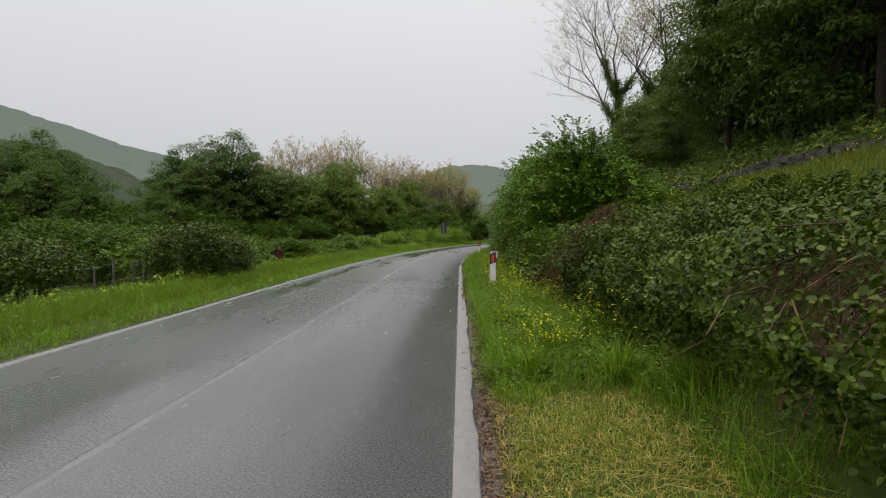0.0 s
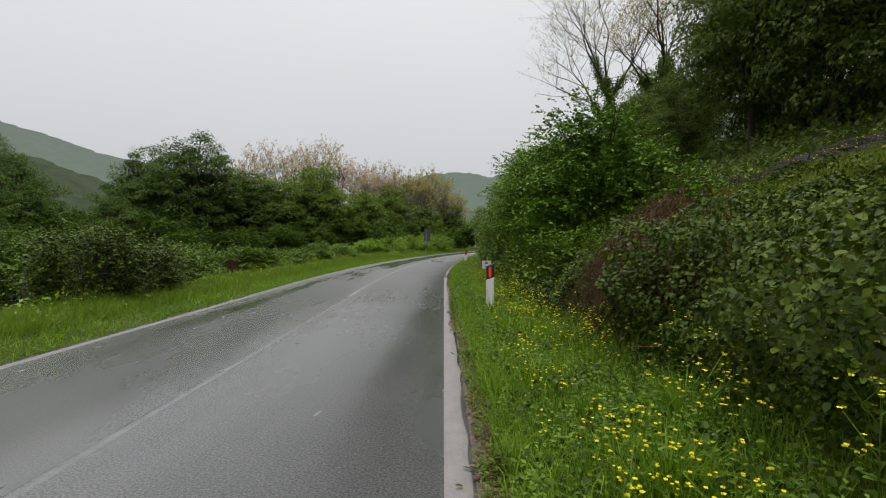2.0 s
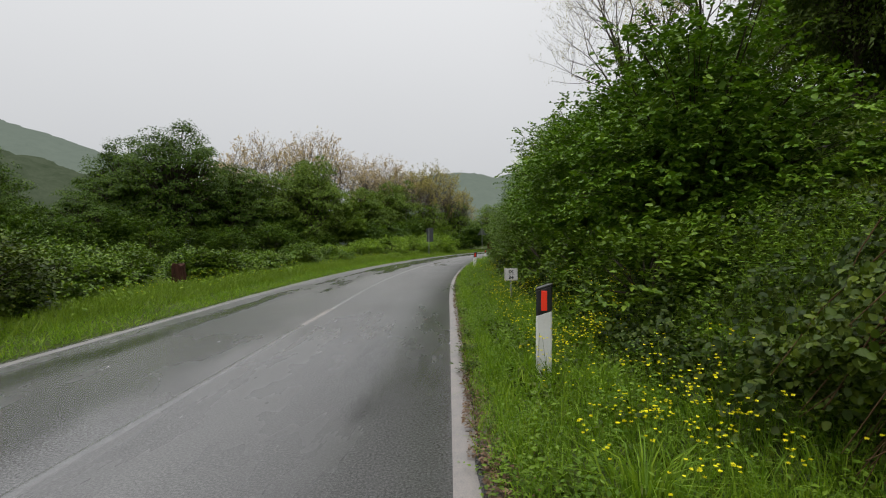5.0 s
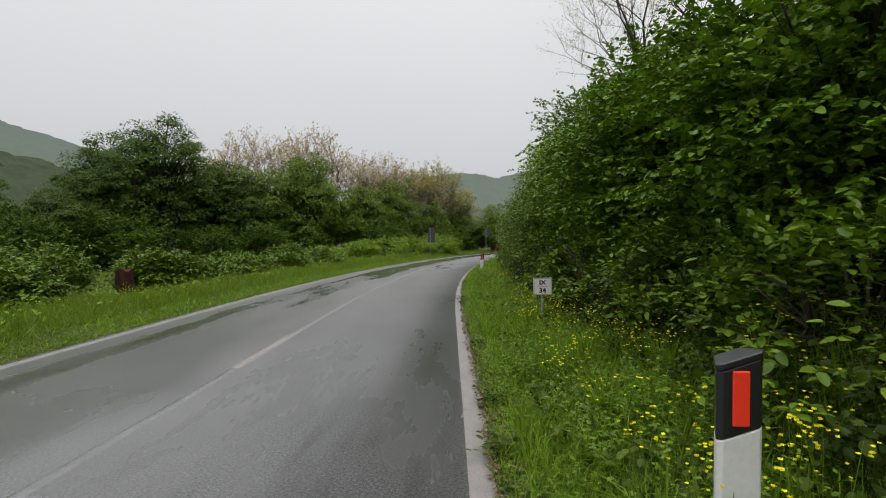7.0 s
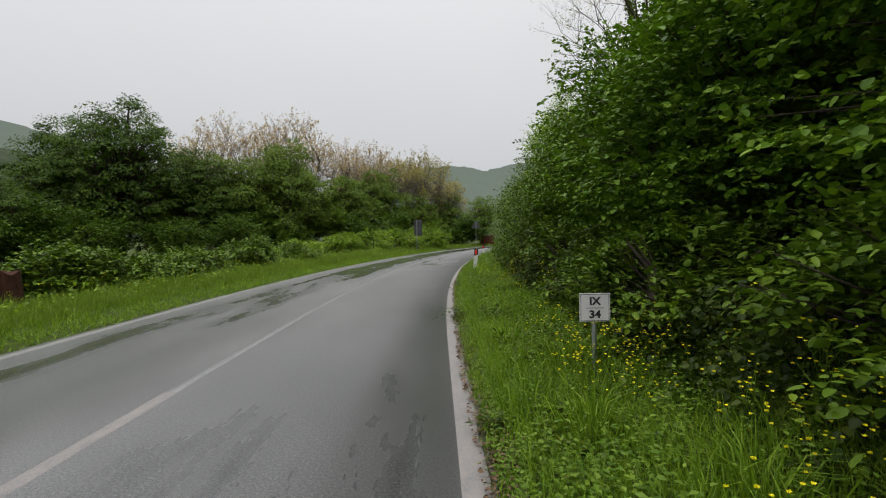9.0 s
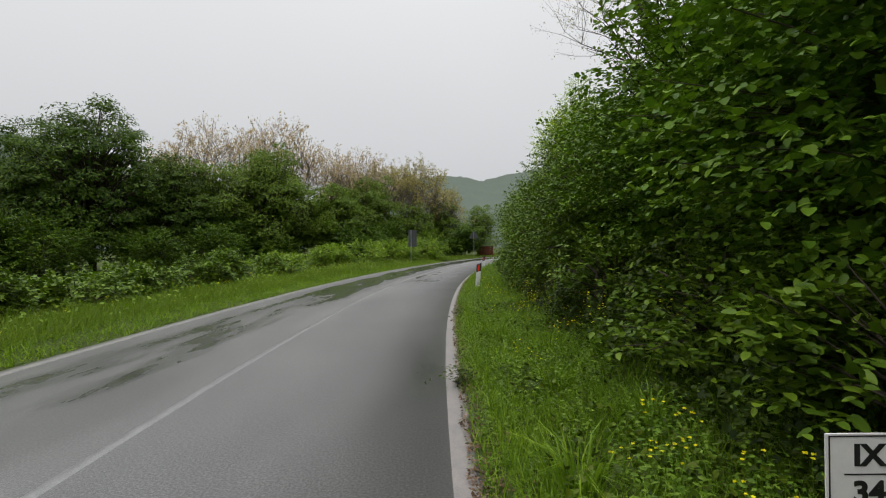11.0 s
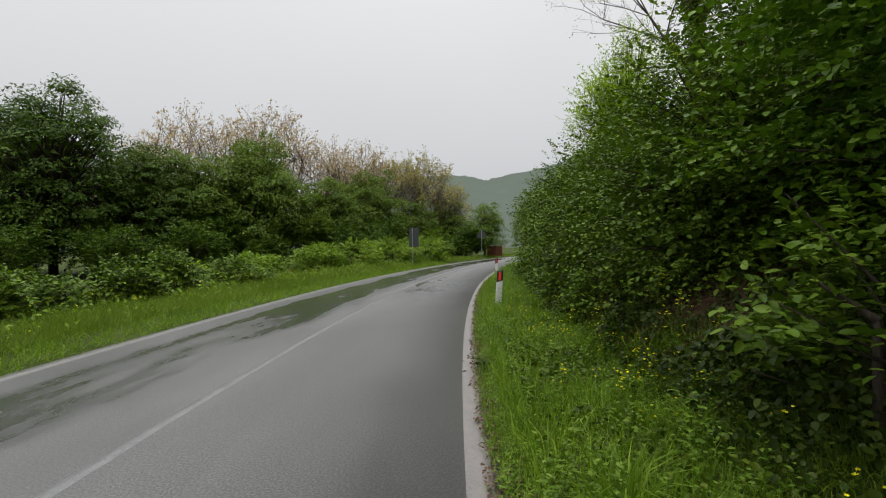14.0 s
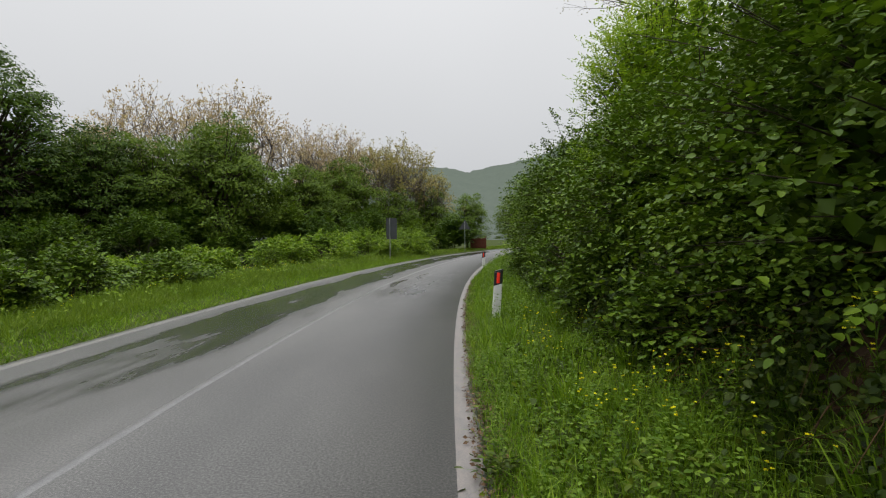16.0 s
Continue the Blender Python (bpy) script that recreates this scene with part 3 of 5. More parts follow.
meadow("verge_grass", 0.25, 2.3, 28, 60, 420, 0.3, 0.011, GRASS, "lush green wet grass on the verge", 1, 0.5)
meadow("far_verge_grass", 0.16, 1.1, 1, 60, 800, 0.15, 0.014, GRASS, "short yellow-green grass at the far road edge", -1, 0.7)
meadow("far_verge_grass", 3.2, 6.5, 0, 42, 180, 0.33, 0.015, VERGE, "lush grass in the ditch below the bushes", -1, 0.6)
meadow("far_verge_grass", 0.8, 3.3, 0, 42, 760, 0.34, 0.012, VERGE, "lush grass on the far verge", -1, 0.6)
meadow("far_verge_grass", 0.4, 5.5, 42, 95, 150, 0.27, 0.028, VERGE, "lush grass on the far verge", -1, 0.6)
meadow("bank_top_grass", 3.6, 6.8, 0, 18, 600, 0.24, 0.01, MEADOW, "grass on top of the bank below the wall", 1, 0.5)
meadow("meadow_grass", 6.0, 18.0, -2, 44, 70, 0.22, 0.03, VERGE, "rough meadow grass behind the fence", -1, 0.6)
meadow("bank_grass", 1.9, 4.2, 9.6, 15, 650, 0.34, 0.008, VERGE, "coarse grass hanging on the bank", 1, 0.9)


def bramble_bank(name, y0, y1, u0, u1, n, size, mat, label, thick=0.5, bald=(99, 99), oval=True):
    y = rng.uniform(y0, y1, n)
    u = rng.uniform(u0, u1, n)
    x = edge(y) + u
    lump = np.clip(0.5 + 0.42 * wavy(x * 1.1, y * 1.2, 0, 1.2) + 0.3 * wavy(x * 3.1, y * 3.4, 0, 1.3), 0, 1)
    nest = np.clip(0.5 + 0.7 * wavy(x * 4.3 + 2, y * 4.1, u * 2, 1.4), 0, 1)
    keep = (rng.random(n) < (0.22 + 1.2 * lump) * (0.25 + 1.1 * nest)) & ~((y > bald[0] + 0.25 * np.sin(u * 5)) & (y < bald[1]) & (rng.random(n) < 0.93))
    keep &= ((((y - 3.1) / 0.55) ** 2 + ((u - 2.3) / 0.4) ** 2) > 1) | (rng.random(n) < 0.12)
    x, y, u, lump, nest = x[keep], y[keep], u[keep], lump[keep], nest[keep]
    n = len(x)
    bulge = 0.42 * np.exp(-((u - 2.5) / 0.55) ** 2) * np.clip((8.9 - y) / 0.8, 0, 1)
    off = (0.05 + bulge + thick * (1.1 * lump ** 1.3 + 0.3 * nest) * np.interp(u, [2.8, 4.4], [1, 0.35])) * rng.random(n) ** 0.35
    P = np.stack([x, y, ground_z(x, y)], 1)
    slope = np.clip((u - 1.6) / 0.5, 0, 1) * np.clip((4.6 - u) / 1.8, 0.1, 1)
    out = unit(np.stack([-0.8 * slope, -0.15 + 0 * x, 0.5 + 0.6 * (1 - slope)], 1))
    P = P + out * off[:, None]
    N = out * 0.7 + np.array([0, 0, 0.75]) + rng.normal(0, 0.33, P.shape)
    D = rng.normal(0, 1, P.shape) + np.array([-0.3, 0, -0.4])
    s = size * rng.uniform(0.45, 1.25, n)
    v, f = leaves(P, D, N, s, s * 0.82, oval)
    return tagged(new(name, raw_mesh(name, v, f, mat)), label, "bramble", kind="stuff")


bramble_bank("bramble_thicket", 0.8, 10.6, 1.75, 5.1, 165000, 0.044, BRIAR, "dense green brambles hanging over the bank", 0.55, (8.95, 9.85))
# Undergrowth leaves carry the shade of the overhanging shrubs in their colour.
bramble_bank("bank_undergrowth", 10.4, 29, 1.4, 4.2, 62000, 0.055, UNDER, "leafy bank undergrowth with shade painted into its dark green", 0.4)
bramble_bank("bank_undergrowth", 29, 50, 1.4, 4.2, 30000, 0.08, UNDER, "leafy bank undergrowth with shade painted into its dark green", 0.5, oval=False)
bramble_bank("verge_weeds", 4.4, 30, 0.4, 2.0, 16000, 0.05, BRIAR, "low broad-leaved weeds among the verge grass", 0.16)


def herbs(name, y0, y1, u0, u1, n, tall, size, label, count=11, width=0.5):
    """Leafy weed stems standing in drifts."""
    y, u = rng.uniform(y0, y1, n), rng.uniform(u0, u1, n)
    x = edge(y) + u
    drift = 0.5 + 0.5 * wavy(x * 1.6, y * 0.9, 5, 1.5)
    keep = (rng.random(n) < 0.12 + 1.1 * drift ** 1.4) & ((y + 0.3 * wavy(x * 3, y * 2, 0, 1) > 4.4) | (u > 1.45))
    x, y, drift = x[keep], y[keep], drift[keep]
    P = np.stack([x, y, ground_z(x, y)], 1)
    way = np.array([0, 0, 1.0]) + rng.normal(0, 0.3, P.shape)
    L = tall * (0.45 + 0.75 * drift) * rng.uniform(0.6, 1.2, len(x))
    n = len(x)
    t = np.linspace(0.15, 1.0, count)
    Q = P[:, None] + unit(way)[:, None] * (L[:, None] * t[None])[..., None]
    a = np.arange(count)[None] * 2.4 + rng.uniform(0, 6.28, (n, 1))
    D = np.stack([np.cos(a), np.sin(a), 0.35 - 0.5 * (1 - t)[None] + 0 * a], -1)
    N = np.array([0, 0, 1.0]) + rng.normal(0, 0.3, Q.shape)
    s = size * (1.15 - 0.6 * t)[None] * rng.uniform(0.7, 1.25, (n, count))
    v, f = leaves(Q.reshape(-1, 3), D.reshape(-1, 3), N.reshape(-1, 3), s.ravel(), s.ravel() * width)
    return tagged(new(name, raw_mesh(name, v, f, HERB)), label, "weeds", kind="stuff")


herbs("verge_herbs", 3.2, 30, 0.32, 2.1, 5200, 0.4, 0.058, "leafy green weeds standing in the verge grass")
herbs("verge_herbs", 30, 52, 0.4, 2.3, 2400, 0.42, 0.08, "leafy green weeds standing in the verge grass", 8)
herbs("bank_herbs", 10.0, 16, 1.9, 3.8, 3200, 0.45, 0.07, "tall leafy weeds on the bank slope")
herbs("edge_herbs", 4.6, 32, 0.1, 0.5, 2200, 0.2, 0.045, "small weeds at the asphalt edge", 9)

n = 60000
y = rng.uniform(-2, 60, n)
u = 7.0 + 23 * rng.random(n) ** 1.6
x = edge(y) + u
P = np.stack([x, y, ground_z(x, y) + rng.uniform(0.0, 0.6, n) * (0.5 + 0.5 * wavy(x, y, 0, 0.9))], 1)
s = rng.uniform(0.06, 0.16, n) * (1 + u / 25)
v, f = leaves(P, rng.normal(0, 1, (n, 3)), np.array([-0.4, -0.2, 1.0]) + rng.normal(0, 0.5, (n, 3)), s, s * 0.8, None)
tagged(new("forest_undergrowth", raw_mesh("forest_undergrowth", v, f, WOODLAND)), "dark ground cover on the wooded slope", "undergrowth", kind="stuff")

n = 16000
y = rng.uniform(2, 55, n)
v_out = rng.uniform(1.0, 5.2, n)
x = edge(y) - ROAD - v_out
clump = np.clip(0.5 + 0.5 * wavy(x * 1.3, y * 1.1, 2, 1.4), 0, 1)
keep = rng.random(n) < clump ** 1.5
x, y, clump = x[keep], y[keep], clump[keep]
n = len(x)
P = np.stack([x, y, ground_z(x, y) + rng.random(n) * (0.1 + 0.35 * clump)], 1)
s = rng.uniform(0.05, 0.12, n)
v, f = leaves(P, rng.normal(0, 1, (n, 3)), np.array([0.2, -0.3, 1.0]) + rng.normal(0, 0.4, (n, 3)), s, s * 0.6, False)
tagged(new("far_verge_weeds", raw_mesh("far_verge_weeds", v, f, LIME)), "broad-leaved weeds in the far verge grass", "weeds", kind="stuff")

# ---- shrubs along the road ----
def roadside(name, y, u, rx, ry, top, n, mat, size, label, seed, **more):
    return leafy_shrub(name, float(edge(y)) + u, y, rx, ry, top, n, mat, size, label, "roadside shrubs", seed, **more)


H_LABEL = "tall green hazel shrub with broad layered leaves"
D_LABEL = "dense dark green shrub above the verge"
roadside("hazel_shrub", 15.6, 3.6, 1.75, 2.4, 4.5, 5200, HAZEL, 0.078, H_LABEL, 0.3, overhang=0.55, layered=True, length=0.38)
roadside("hazel_shrub", 19.6, 3.7, 1.95, 2.5, 4.7, 5600, HAZEL, 0.078, H_LABEL, 1.3, overhang=0.6, layered=True, length=0.38)
roadside("hazel_shrub", 23.6, 3.9, 2.1, 2.5, 5.1, 6200, HAZEL, 0.068, H_LABEL, 2.3, overhang=0.8, layered=True, length=0.38)
roadside("dogwood_shrub", 27.2, 3.5, 1.8, 2.3, 4.05, 4800, SHRUB, 0.06, D_LABEL, 3.1)
roadside("dogwood_shrub", 30.6, 3.3, 1.7, 2.2, 3.7, 4400, SHRUB, 0.062, D_LABEL, 4.2)
roadside("willow_shrub", 34.4, 4.0, 1.35, 1.6, 6.7, 4000, WILLOW, 0.1, "tall bright green upright willow with narrow leaves", 5.2, width=0.34, upright=0.7, oval=False)
roadside("dogwood_shrub", 38.6, 3.3, 1.8, 2.6, 4.3, 4000, SHRUB, 0.08, D_LABEL, 6.0, oval=False)
roadside("dogwood_shrub", 43.4, 3.5, 1.9, 2.9, 4.4, 2600, SHRUB, 0.11, D_LABEL, 7.0, oval=False)
roadside("willow_shrub", 49.0, 3.6, 2.0, 3.2, 4.8, 2400, LIME, 0.13, "bright green roadside shrub at the bend", 8.0, oval=False)
roadside("dogwood_shrub", 56.0, 3.8, 2.3, 3.6, 5.2, 2300, SHRUB, 0.15, D_LABEL, 9.0, oval=False)
for k in (0, 1, 2, 3, 4, 6, 7, 8, 9, 10):
    y = 13.6 + 2.45 * k
    roadside("elder_shrub", y, 2.15 + 0.12 * math.sin(k * 2.3), 0.6, 1.05, 1.15 + 0.45 * (0.5 + 0.5 * math.sin(k * 1.7)), 520, SHRUB, 0.085,
             "low leafy shrub at the foot of the bank", k * 1.1, count=8, length=0.4, width=0.55, stems=5, upright=0.5)

# ---- trees ----
def clump_tree(name, height, radius, mat, size, clumps, per, seed, label, group, trunk_r=0.25, low=0.06, clump=0.85, core=500, core_leaf=3.0, bark=None, oval=None):
    """A broadleaf tree whose crown is built of many flattened leafy clumps on limbs, with dark gaps between them, over a looser core."""
    ob = thing(name, 0, 0, 0, label, "tree", group)
    d = unit(rng.normal(0, 1, (clumps, 3)))
    r = (0.5 + 0.5 * rng.random(clumps) ** 0.45) * (1 + 0.22 * wavy(d[:, 0] * 2 + seed, d[:, 1] * 2, d[:, 2] * 2, 1.6))
    mid, half = height * (0.5 + low / 2), height * (0.5 - low / 2)
    C = d * r[:, None] * np.array([radius, radius, half]) * 0.93
    belly = 1 + 0.22 * np.clip(-d[:, 2:3], 0, 1)
    C[:, :2] *= belly
    C[:, 2] = np.maximum(C[:, 2] + mid, height * low + 0.2 * rng.random(clumps))
    k = rng.uniform(0.55, 1.25, clumps) * clump
    idx = np.repeat(np.arange(clumps), per)
    n = len(idx)
    e = unit(rng.normal(0, 1, (n, 3)))
    e[:, 2] = np.abs(e[:, 2]) * 1.0 - 0.25
    out = unit(C - np.array([0, 0, mid * 0.9]))[idx]
    rag = 1 + 0.3 * wavy(e[:, 0] * 3 + idx, e[:, 1] * 3, e[:, 2] * 3, 1.5) + rng.normal(0, 0.13, n)
    P = C[idx] + e * (k[idx] * rag)[:, None] * np.array([1.1, 1.1, 0.85]) + out * 0.15
    N = e * 0.7 + out * 0.3 + np.array([0, 0, 0.55]) + rng.normal(0, 0.3, (n, 3))
    D = np.cross(N, rng.normal(0, 1, (n, 3))) - np.array([0, 0, 0.35])
    s = size * rng.uniform(0.6, 1.25, n)
    v, f = leaves(P, D, N, s, s * 0.8, oval)
    part("crown", raw_mesh("crown", v, f, mat), None, ob)
    Q = unit(rng.normal(0, 1, (core, 3))) * rng.random((core, 1)) ** 0.5 * np.array([radius, radius, half]) * 0.72
    Q[:, 2] = np.maximum(Q[:, 2] + mid, 0.3)
    s = size * core_leaf * rng.uniform(0.7, 1.3, core)
    v, f = leaves(Q, rng.normal(0, 1, (core, 3)), rng.normal(0, 1, (core, 3)), s, s * 0.8, None)
    part("inner_foliage", raw_mesh("inner_foliage", v, f, mat), None, ob)
    hub = np.array([0, 0, 1.0]) * (height * rng.uniform(0.18, 0.5, clumps))[:, None]
    bend = hub * 0.45 + C * 0.55 + np.array([0, 0, 0.06 * height])
    A = [np.array([0, 0, -0.4]), np.array([0.05, 0.03, height * 0.25]), *hub, *bend]
    B = [np.array([0.05, 0.03, height * 0.25]), np.array([0, 0, height * 0.6]), *bend, *C]
    ra = np.concatenate([[trunk_r, trunk_r * 0.8], np.full(clumps, trunk_r * 0.26), np.full(clumps, trunk_r * 0.16)])
    rb = np.concatenate([[trunk_r * 0.8, trunk_r * 0.4], np.full(clumps, trunk_r * 0.16), np.full(clumps, trunk_r * 0.06)])
    v, f = tubes(A, B, ra, rb, 5)
    part("trunk", raw_mesh("trunk", v, f, bark or BARK, True), None, ob)
    return ob


def vase_tree(name, height, radius, mat, size, limbs, shoots, per, seed, label, group, trunk_r=0.2):
    """A round-headed tree just coming into leaf: limbs fan upward into fine shoots that end in small tufts."""
    ob = thing(name, 0, 0, 0, label, "tree", group)
    base = np.array([0, 0, height * 0.3])
    A, B, ra, rb = [np.array([0, 0, -0.4])], [base], [trunk_r], [trunk_r * 0.75]
    ends, ways = [], []
    for k in range(limbs):
        a = k * 2.39996 + rng.normal(0, 0.2)
        lean = rng.uniform(0.2, 1.0) * radius * 0.72
        node = np.array([math.cos(a) * lean, math.sin(a) * lean, height * rng.uniform(0.5, 0.66)])
        knee = base * 0.5 + node * 0.5 + np.array([math.cos(a), math.sin(a), -0.6]) * 0.25 * lean
        A += [base, knee]
        B += [knee, node]
        ra += [trunk_r * 0.5, trunk_r * 0.36]
        rb += [trunk_r * 0.36, trunk_r * 0.22]
        for q in range(shoots):
            d = unit(unit((node - base) * np.array([1, 1, 0.6])) * 0.75 + rng.normal(0, 0.5, 3) + np.array([0, 0, 0.2]))
            d[2] = max(d[2], -0.05)
            reach = np.array([d[0] * radius, d[1] * radius, d[2] * height * 0.45]) * rng.uniform(0.82, 1.04)
            end = np.array([0, 0, height * 0.55]) + reach
            elbow = node * 0.45 + end * 0.55 + rng.normal(0, 0.18, 3)
            A += [node, elbow]
            B += [elbow, end]
            ra += [trunk_r * 0.17, trunk_r * 0.1]
            rb += [trunk_r * 0.1, trunk_r * 0.05]
            for w in range(4):
                start = elbow + (end - elbow) * rng.uniform(-0.3, 1.0)
                way = unit(unit(reach) + rng.normal(0, 0.55, 3) + np.array([0, 0, 0.25]))
                tip = start + way * rng.uniform(0.35, 0.85)
                A.append(start)
                B.append(tip)
                ra.append(0.012)
                rb.append(0.006)
                ends.append(tip)
                ways.append(way)
    v, f = tubes(A, B, np.array(ra), np.array(rb), 4)
    part("trunk", raw_mesh("trunk", v, f, TWIG, True), None, ob)
    E, W = np.repeat(np.array(ends), per, 0), np.repeat(np.array(ways), per, 0)
    n = len(E)
    P = E + rng.normal(0, 0.17, (n, 3))
    D = W * 0.5 + rng.normal(0, 0.7, (n, 3)) + np.array([0, 0, -0.25])
    s = size * rng.uniform(0.6, 1.2, n)
    v, f = leaves(P, D, rng.normal(0, 0.6, (n, 3)) + np.array([0, 0, 0.8]), s, s * 0.6, None)
    part("crown", raw_mesh("crown", v, f, mat), None, ob)
    return ob


oak = clump_tree("broadleaf_tree", 12.0, 4.7, OAKLEAF, 0.2, 270, 125, 1.1, "large dark green broadleaf tree beyond the verge", "far side trees", 0.3)
place(oak, [(-22.8, 55, 1.0), (-33, 46, 0.66), (-18.5, 59, 0.82), (-27.5, 56, 0.92), (-40, 41, 0.62), (-31, 60, 0.85), (-47, 48, 0.7), (-36, 38, 0.55), (-46, 34, 0.55), (-28, 41, 0.48), (-31.5, 41.5, 0.56), (-25, 45.5, 0.5), (-44, 54, 0.88), (-50, 64, 1.05)])
ash = clump_tree("broadleaf_tree", 9.5, 3.6, TREELEAF, 0.19, 180, 120, 2.3, "mid green broadleaf tree beyond the verge", "far side trees", 0.22, clump=0.85)
place(ash, [(-16, 60, 0.92), (-12, 62, 0.96), (-8.2, 68, 0.92), (-22, 63, 1.0), (-4.5, 74, 0.88), (-0.5, 79, 0.84), (4, 86, 0.78), (-13.6, 66, 1.0), (-6.5, 72, 0.95), (19, 108, 0.9), (27, 112, 0.9), (35, 118, 0.9), (11, 106, 0.9), (21, 50, 1.0), (26, 55, 1.0)])
walnut = vase_tree("young_leaf_tree", 14.0, 5.2, TAN, 0.25, 16, 9, 7, 1.0, "bare-branched tree with sparse bronze young leaves", "bronze trees")
place(walnut, [(-18.8, 67, 0.98), (-13.8, 70, 0.97), (-23, 68, 0.92), (-9.5, 74, 0.9), (-6, 78, 0.86)])
poplar = vase_tree("young_leaf_tree", 12.5, 5.2, TANGREEN, 0.25, 17, 10, 8, 2.0, "tree with olive and bronze young leaves", "bronze trees")
place(poplar, [(-3, 80, 0.95), (0.5, 83, 0.93), (3.5, 87, 0.88), (-8, 82, 0.9)])
wood = clump_tree("forest_tree", 11.0, 3.4, WOODLAND, 0.15, 130, 220, 4.1, "dark shaded forest tree above the stone wall", "hillside forest", 0.2, low=0.04, core=4500, core_leaf=1.2)
place(wood, [(10.5, 12.5, 0.9), (12, 18, 1.0), (9.8, 7.0, 0.85), (14, 23.5, 0.95), (19.5, 30, 1.0), (16, 14, 1.1), (13, 2, 0.95), (17, 22, 1.1), (22, 36, 1.1), (15.5, 7.5, 1.0), (12.6, 28.5, 0.45), (14.2, 33, 0.45), (17.5, 38, 0.6), (12.0, 22, 0.7), (20, 10, 1.2), (22, 18, 1.3), (25, 26, 1.2), (19, 3, 1.2), (27, 12, 1.3), (28, 34, 1.2), (11.5, 9.6, 0.6), (12.2, 15.2, 0.62), (13.5, 36, 0.55), (16.0, 45, 0.6)])


def thicket(name, spots, mat, size, label, group, oval=None, length=0.34, dens=520):
    for k, (x, y, r, h) in enumerate(spots):
        g = float(ground_z(x, y))
        leafy_shrub(name, x, y, r, r * 1.15, g + h, int(dens * r * (h + r) * 0.5 + 200), mat, size, label, group, k * 1.7, 9, length, oval, 0.7, 5)


thicket("bramble_bush", [(-10.0, 12.6, 0.85, 1.5), (-11.9, 12.9, 0.95, 1.45), (-7.0, 14.3, 0.75, 1.6), (-6.9, 15.9, 0.75, 1.3), (-7.6, 17.4, 0.6, 1.05)], BRIAR, 0.085, "rounded dark green bramble bush by the fence", "fence bushes", oval=False, length=0.42, dens=900)
thicket("bramble_bush", [(float(edge(18 + 2.6 * k)) - ROAD - 3.3 - 0.6 * (k % 2), 18.0 + 2.6 * k, 0.7 + 0.3 * ((k * 7) % 3) / 2, 0.85 + 0.45 * ((k * 5) % 4) / 3) for k in range(9) if k != 2],
        SHRUB, 0.12, "low rounded bramble bush along the far verge", "fence bushes", oval=False, dens=480)
thicket("bramble_bush", [(-7.1, 26.0, 0.5, 1.05), (-8.6, 22.6, 0.85, 1.5), (-9.6, 21.0, 0.9, 1.5), (-8.1, 19.4, 0.8, 1.35), (-10.6, 18.4, 0.9, 1.5), (-8.6, 27.0, 0.7, 1.25)], SHRUB, 0.1, "green bramble bush beside the old stump", "fence bushes", oval=False, dens=520)
thicket("understory_shrub", [(-46 + 4.4 * k + 1.1 * math.sin(k * 3), 35 + 3.4 * k + 2.2 * math.sin(k * 1.3), 2.0 + 0.5 * math.sin(k * 5.0), 3.4 + 1.3 * math.sin(k * 2.1)) for k in range(13)], OAKLEAF, 0.26,
        "dense green shrub under the far trees", "tree edge shrubs", length=0.8, dens=80)
thicket("understory_shrub", [(-40 + 2.5 * k, 31.5 + 2.1 * k + math.sin(k * 2.3), 1.9 + 0.3 * math.sin(k * 1.7), 3.2 + 0.9 * math.sin(k * 2.9)) for k in range(8)], OAKLEAF, 0.24,
        "dense dark shrub behind the meadow fence", "tree edge shrubs", length=0.7, dens=90)
thicket("understory_shrub", [(-15.5, 58.5, 1.8, 3.6), (-12.8, 60.5, 1.7, 3.2), (-9.2, 64.5, 2.2, 6.0), (-7.6, 69.5, 2.1, 6.2), (-6.0, 67.0, 1.8, 3.4), (-2.6, 71.5, 1.9, 3.8), (1.6, 77, 2.0, 3.8), (-19.5, 55, 1.9, 3.6), (-23.5, 51, 1.8, 3.4)], TREELEAF, 0.24,
        "mid green shrub closing the gap under far trees", "tree edge shrubs", length=0.7, dens=90)
thicket("understory_shrub", [(-20.5, 47, 2.0, 3.2), (-24, 42.5, 2.0, 3.0), (-17, 52, 1.9, 3.2), (-27, 37.5, 2.0, 2.9), (-14, 54.5, 1.8, 3.0)], OAKLEAF, 0.2, "dense dark shrub in front of the far trees", "tree edge shrubs", length=0.7, dens=110)
thicket("bramble_bush", [(-12.8, 19.5, 1.4, 2.0), (-15.6, 20.2, 1.4, 2.2), (-18.6, 21, 1.5, 2.3), (-13.8, 24, 1.5, 2.2), (-17, 25, 1.5, 2.3)], OAKLEAF, 0.12, "dark tall bush behind the meadow fence", "fence bushes", oval=False, length=0.45, dens=420)
thicket("willow_bush", [(-3.2, 52, 1.3, 1.5), (-5.2, 50, 1.3, 1.35), (-1.4, 57, 1.4, 1.6), (1.0, 62, 1.5, 1.7), (-6.6, 43.5, 1.0, 1.0), (-8.0, 40.5, 0.9, 0.9)], LIME, 0.16, "bright green low willow bush on the far verge", "verge willows", length=0.45, dens=330)

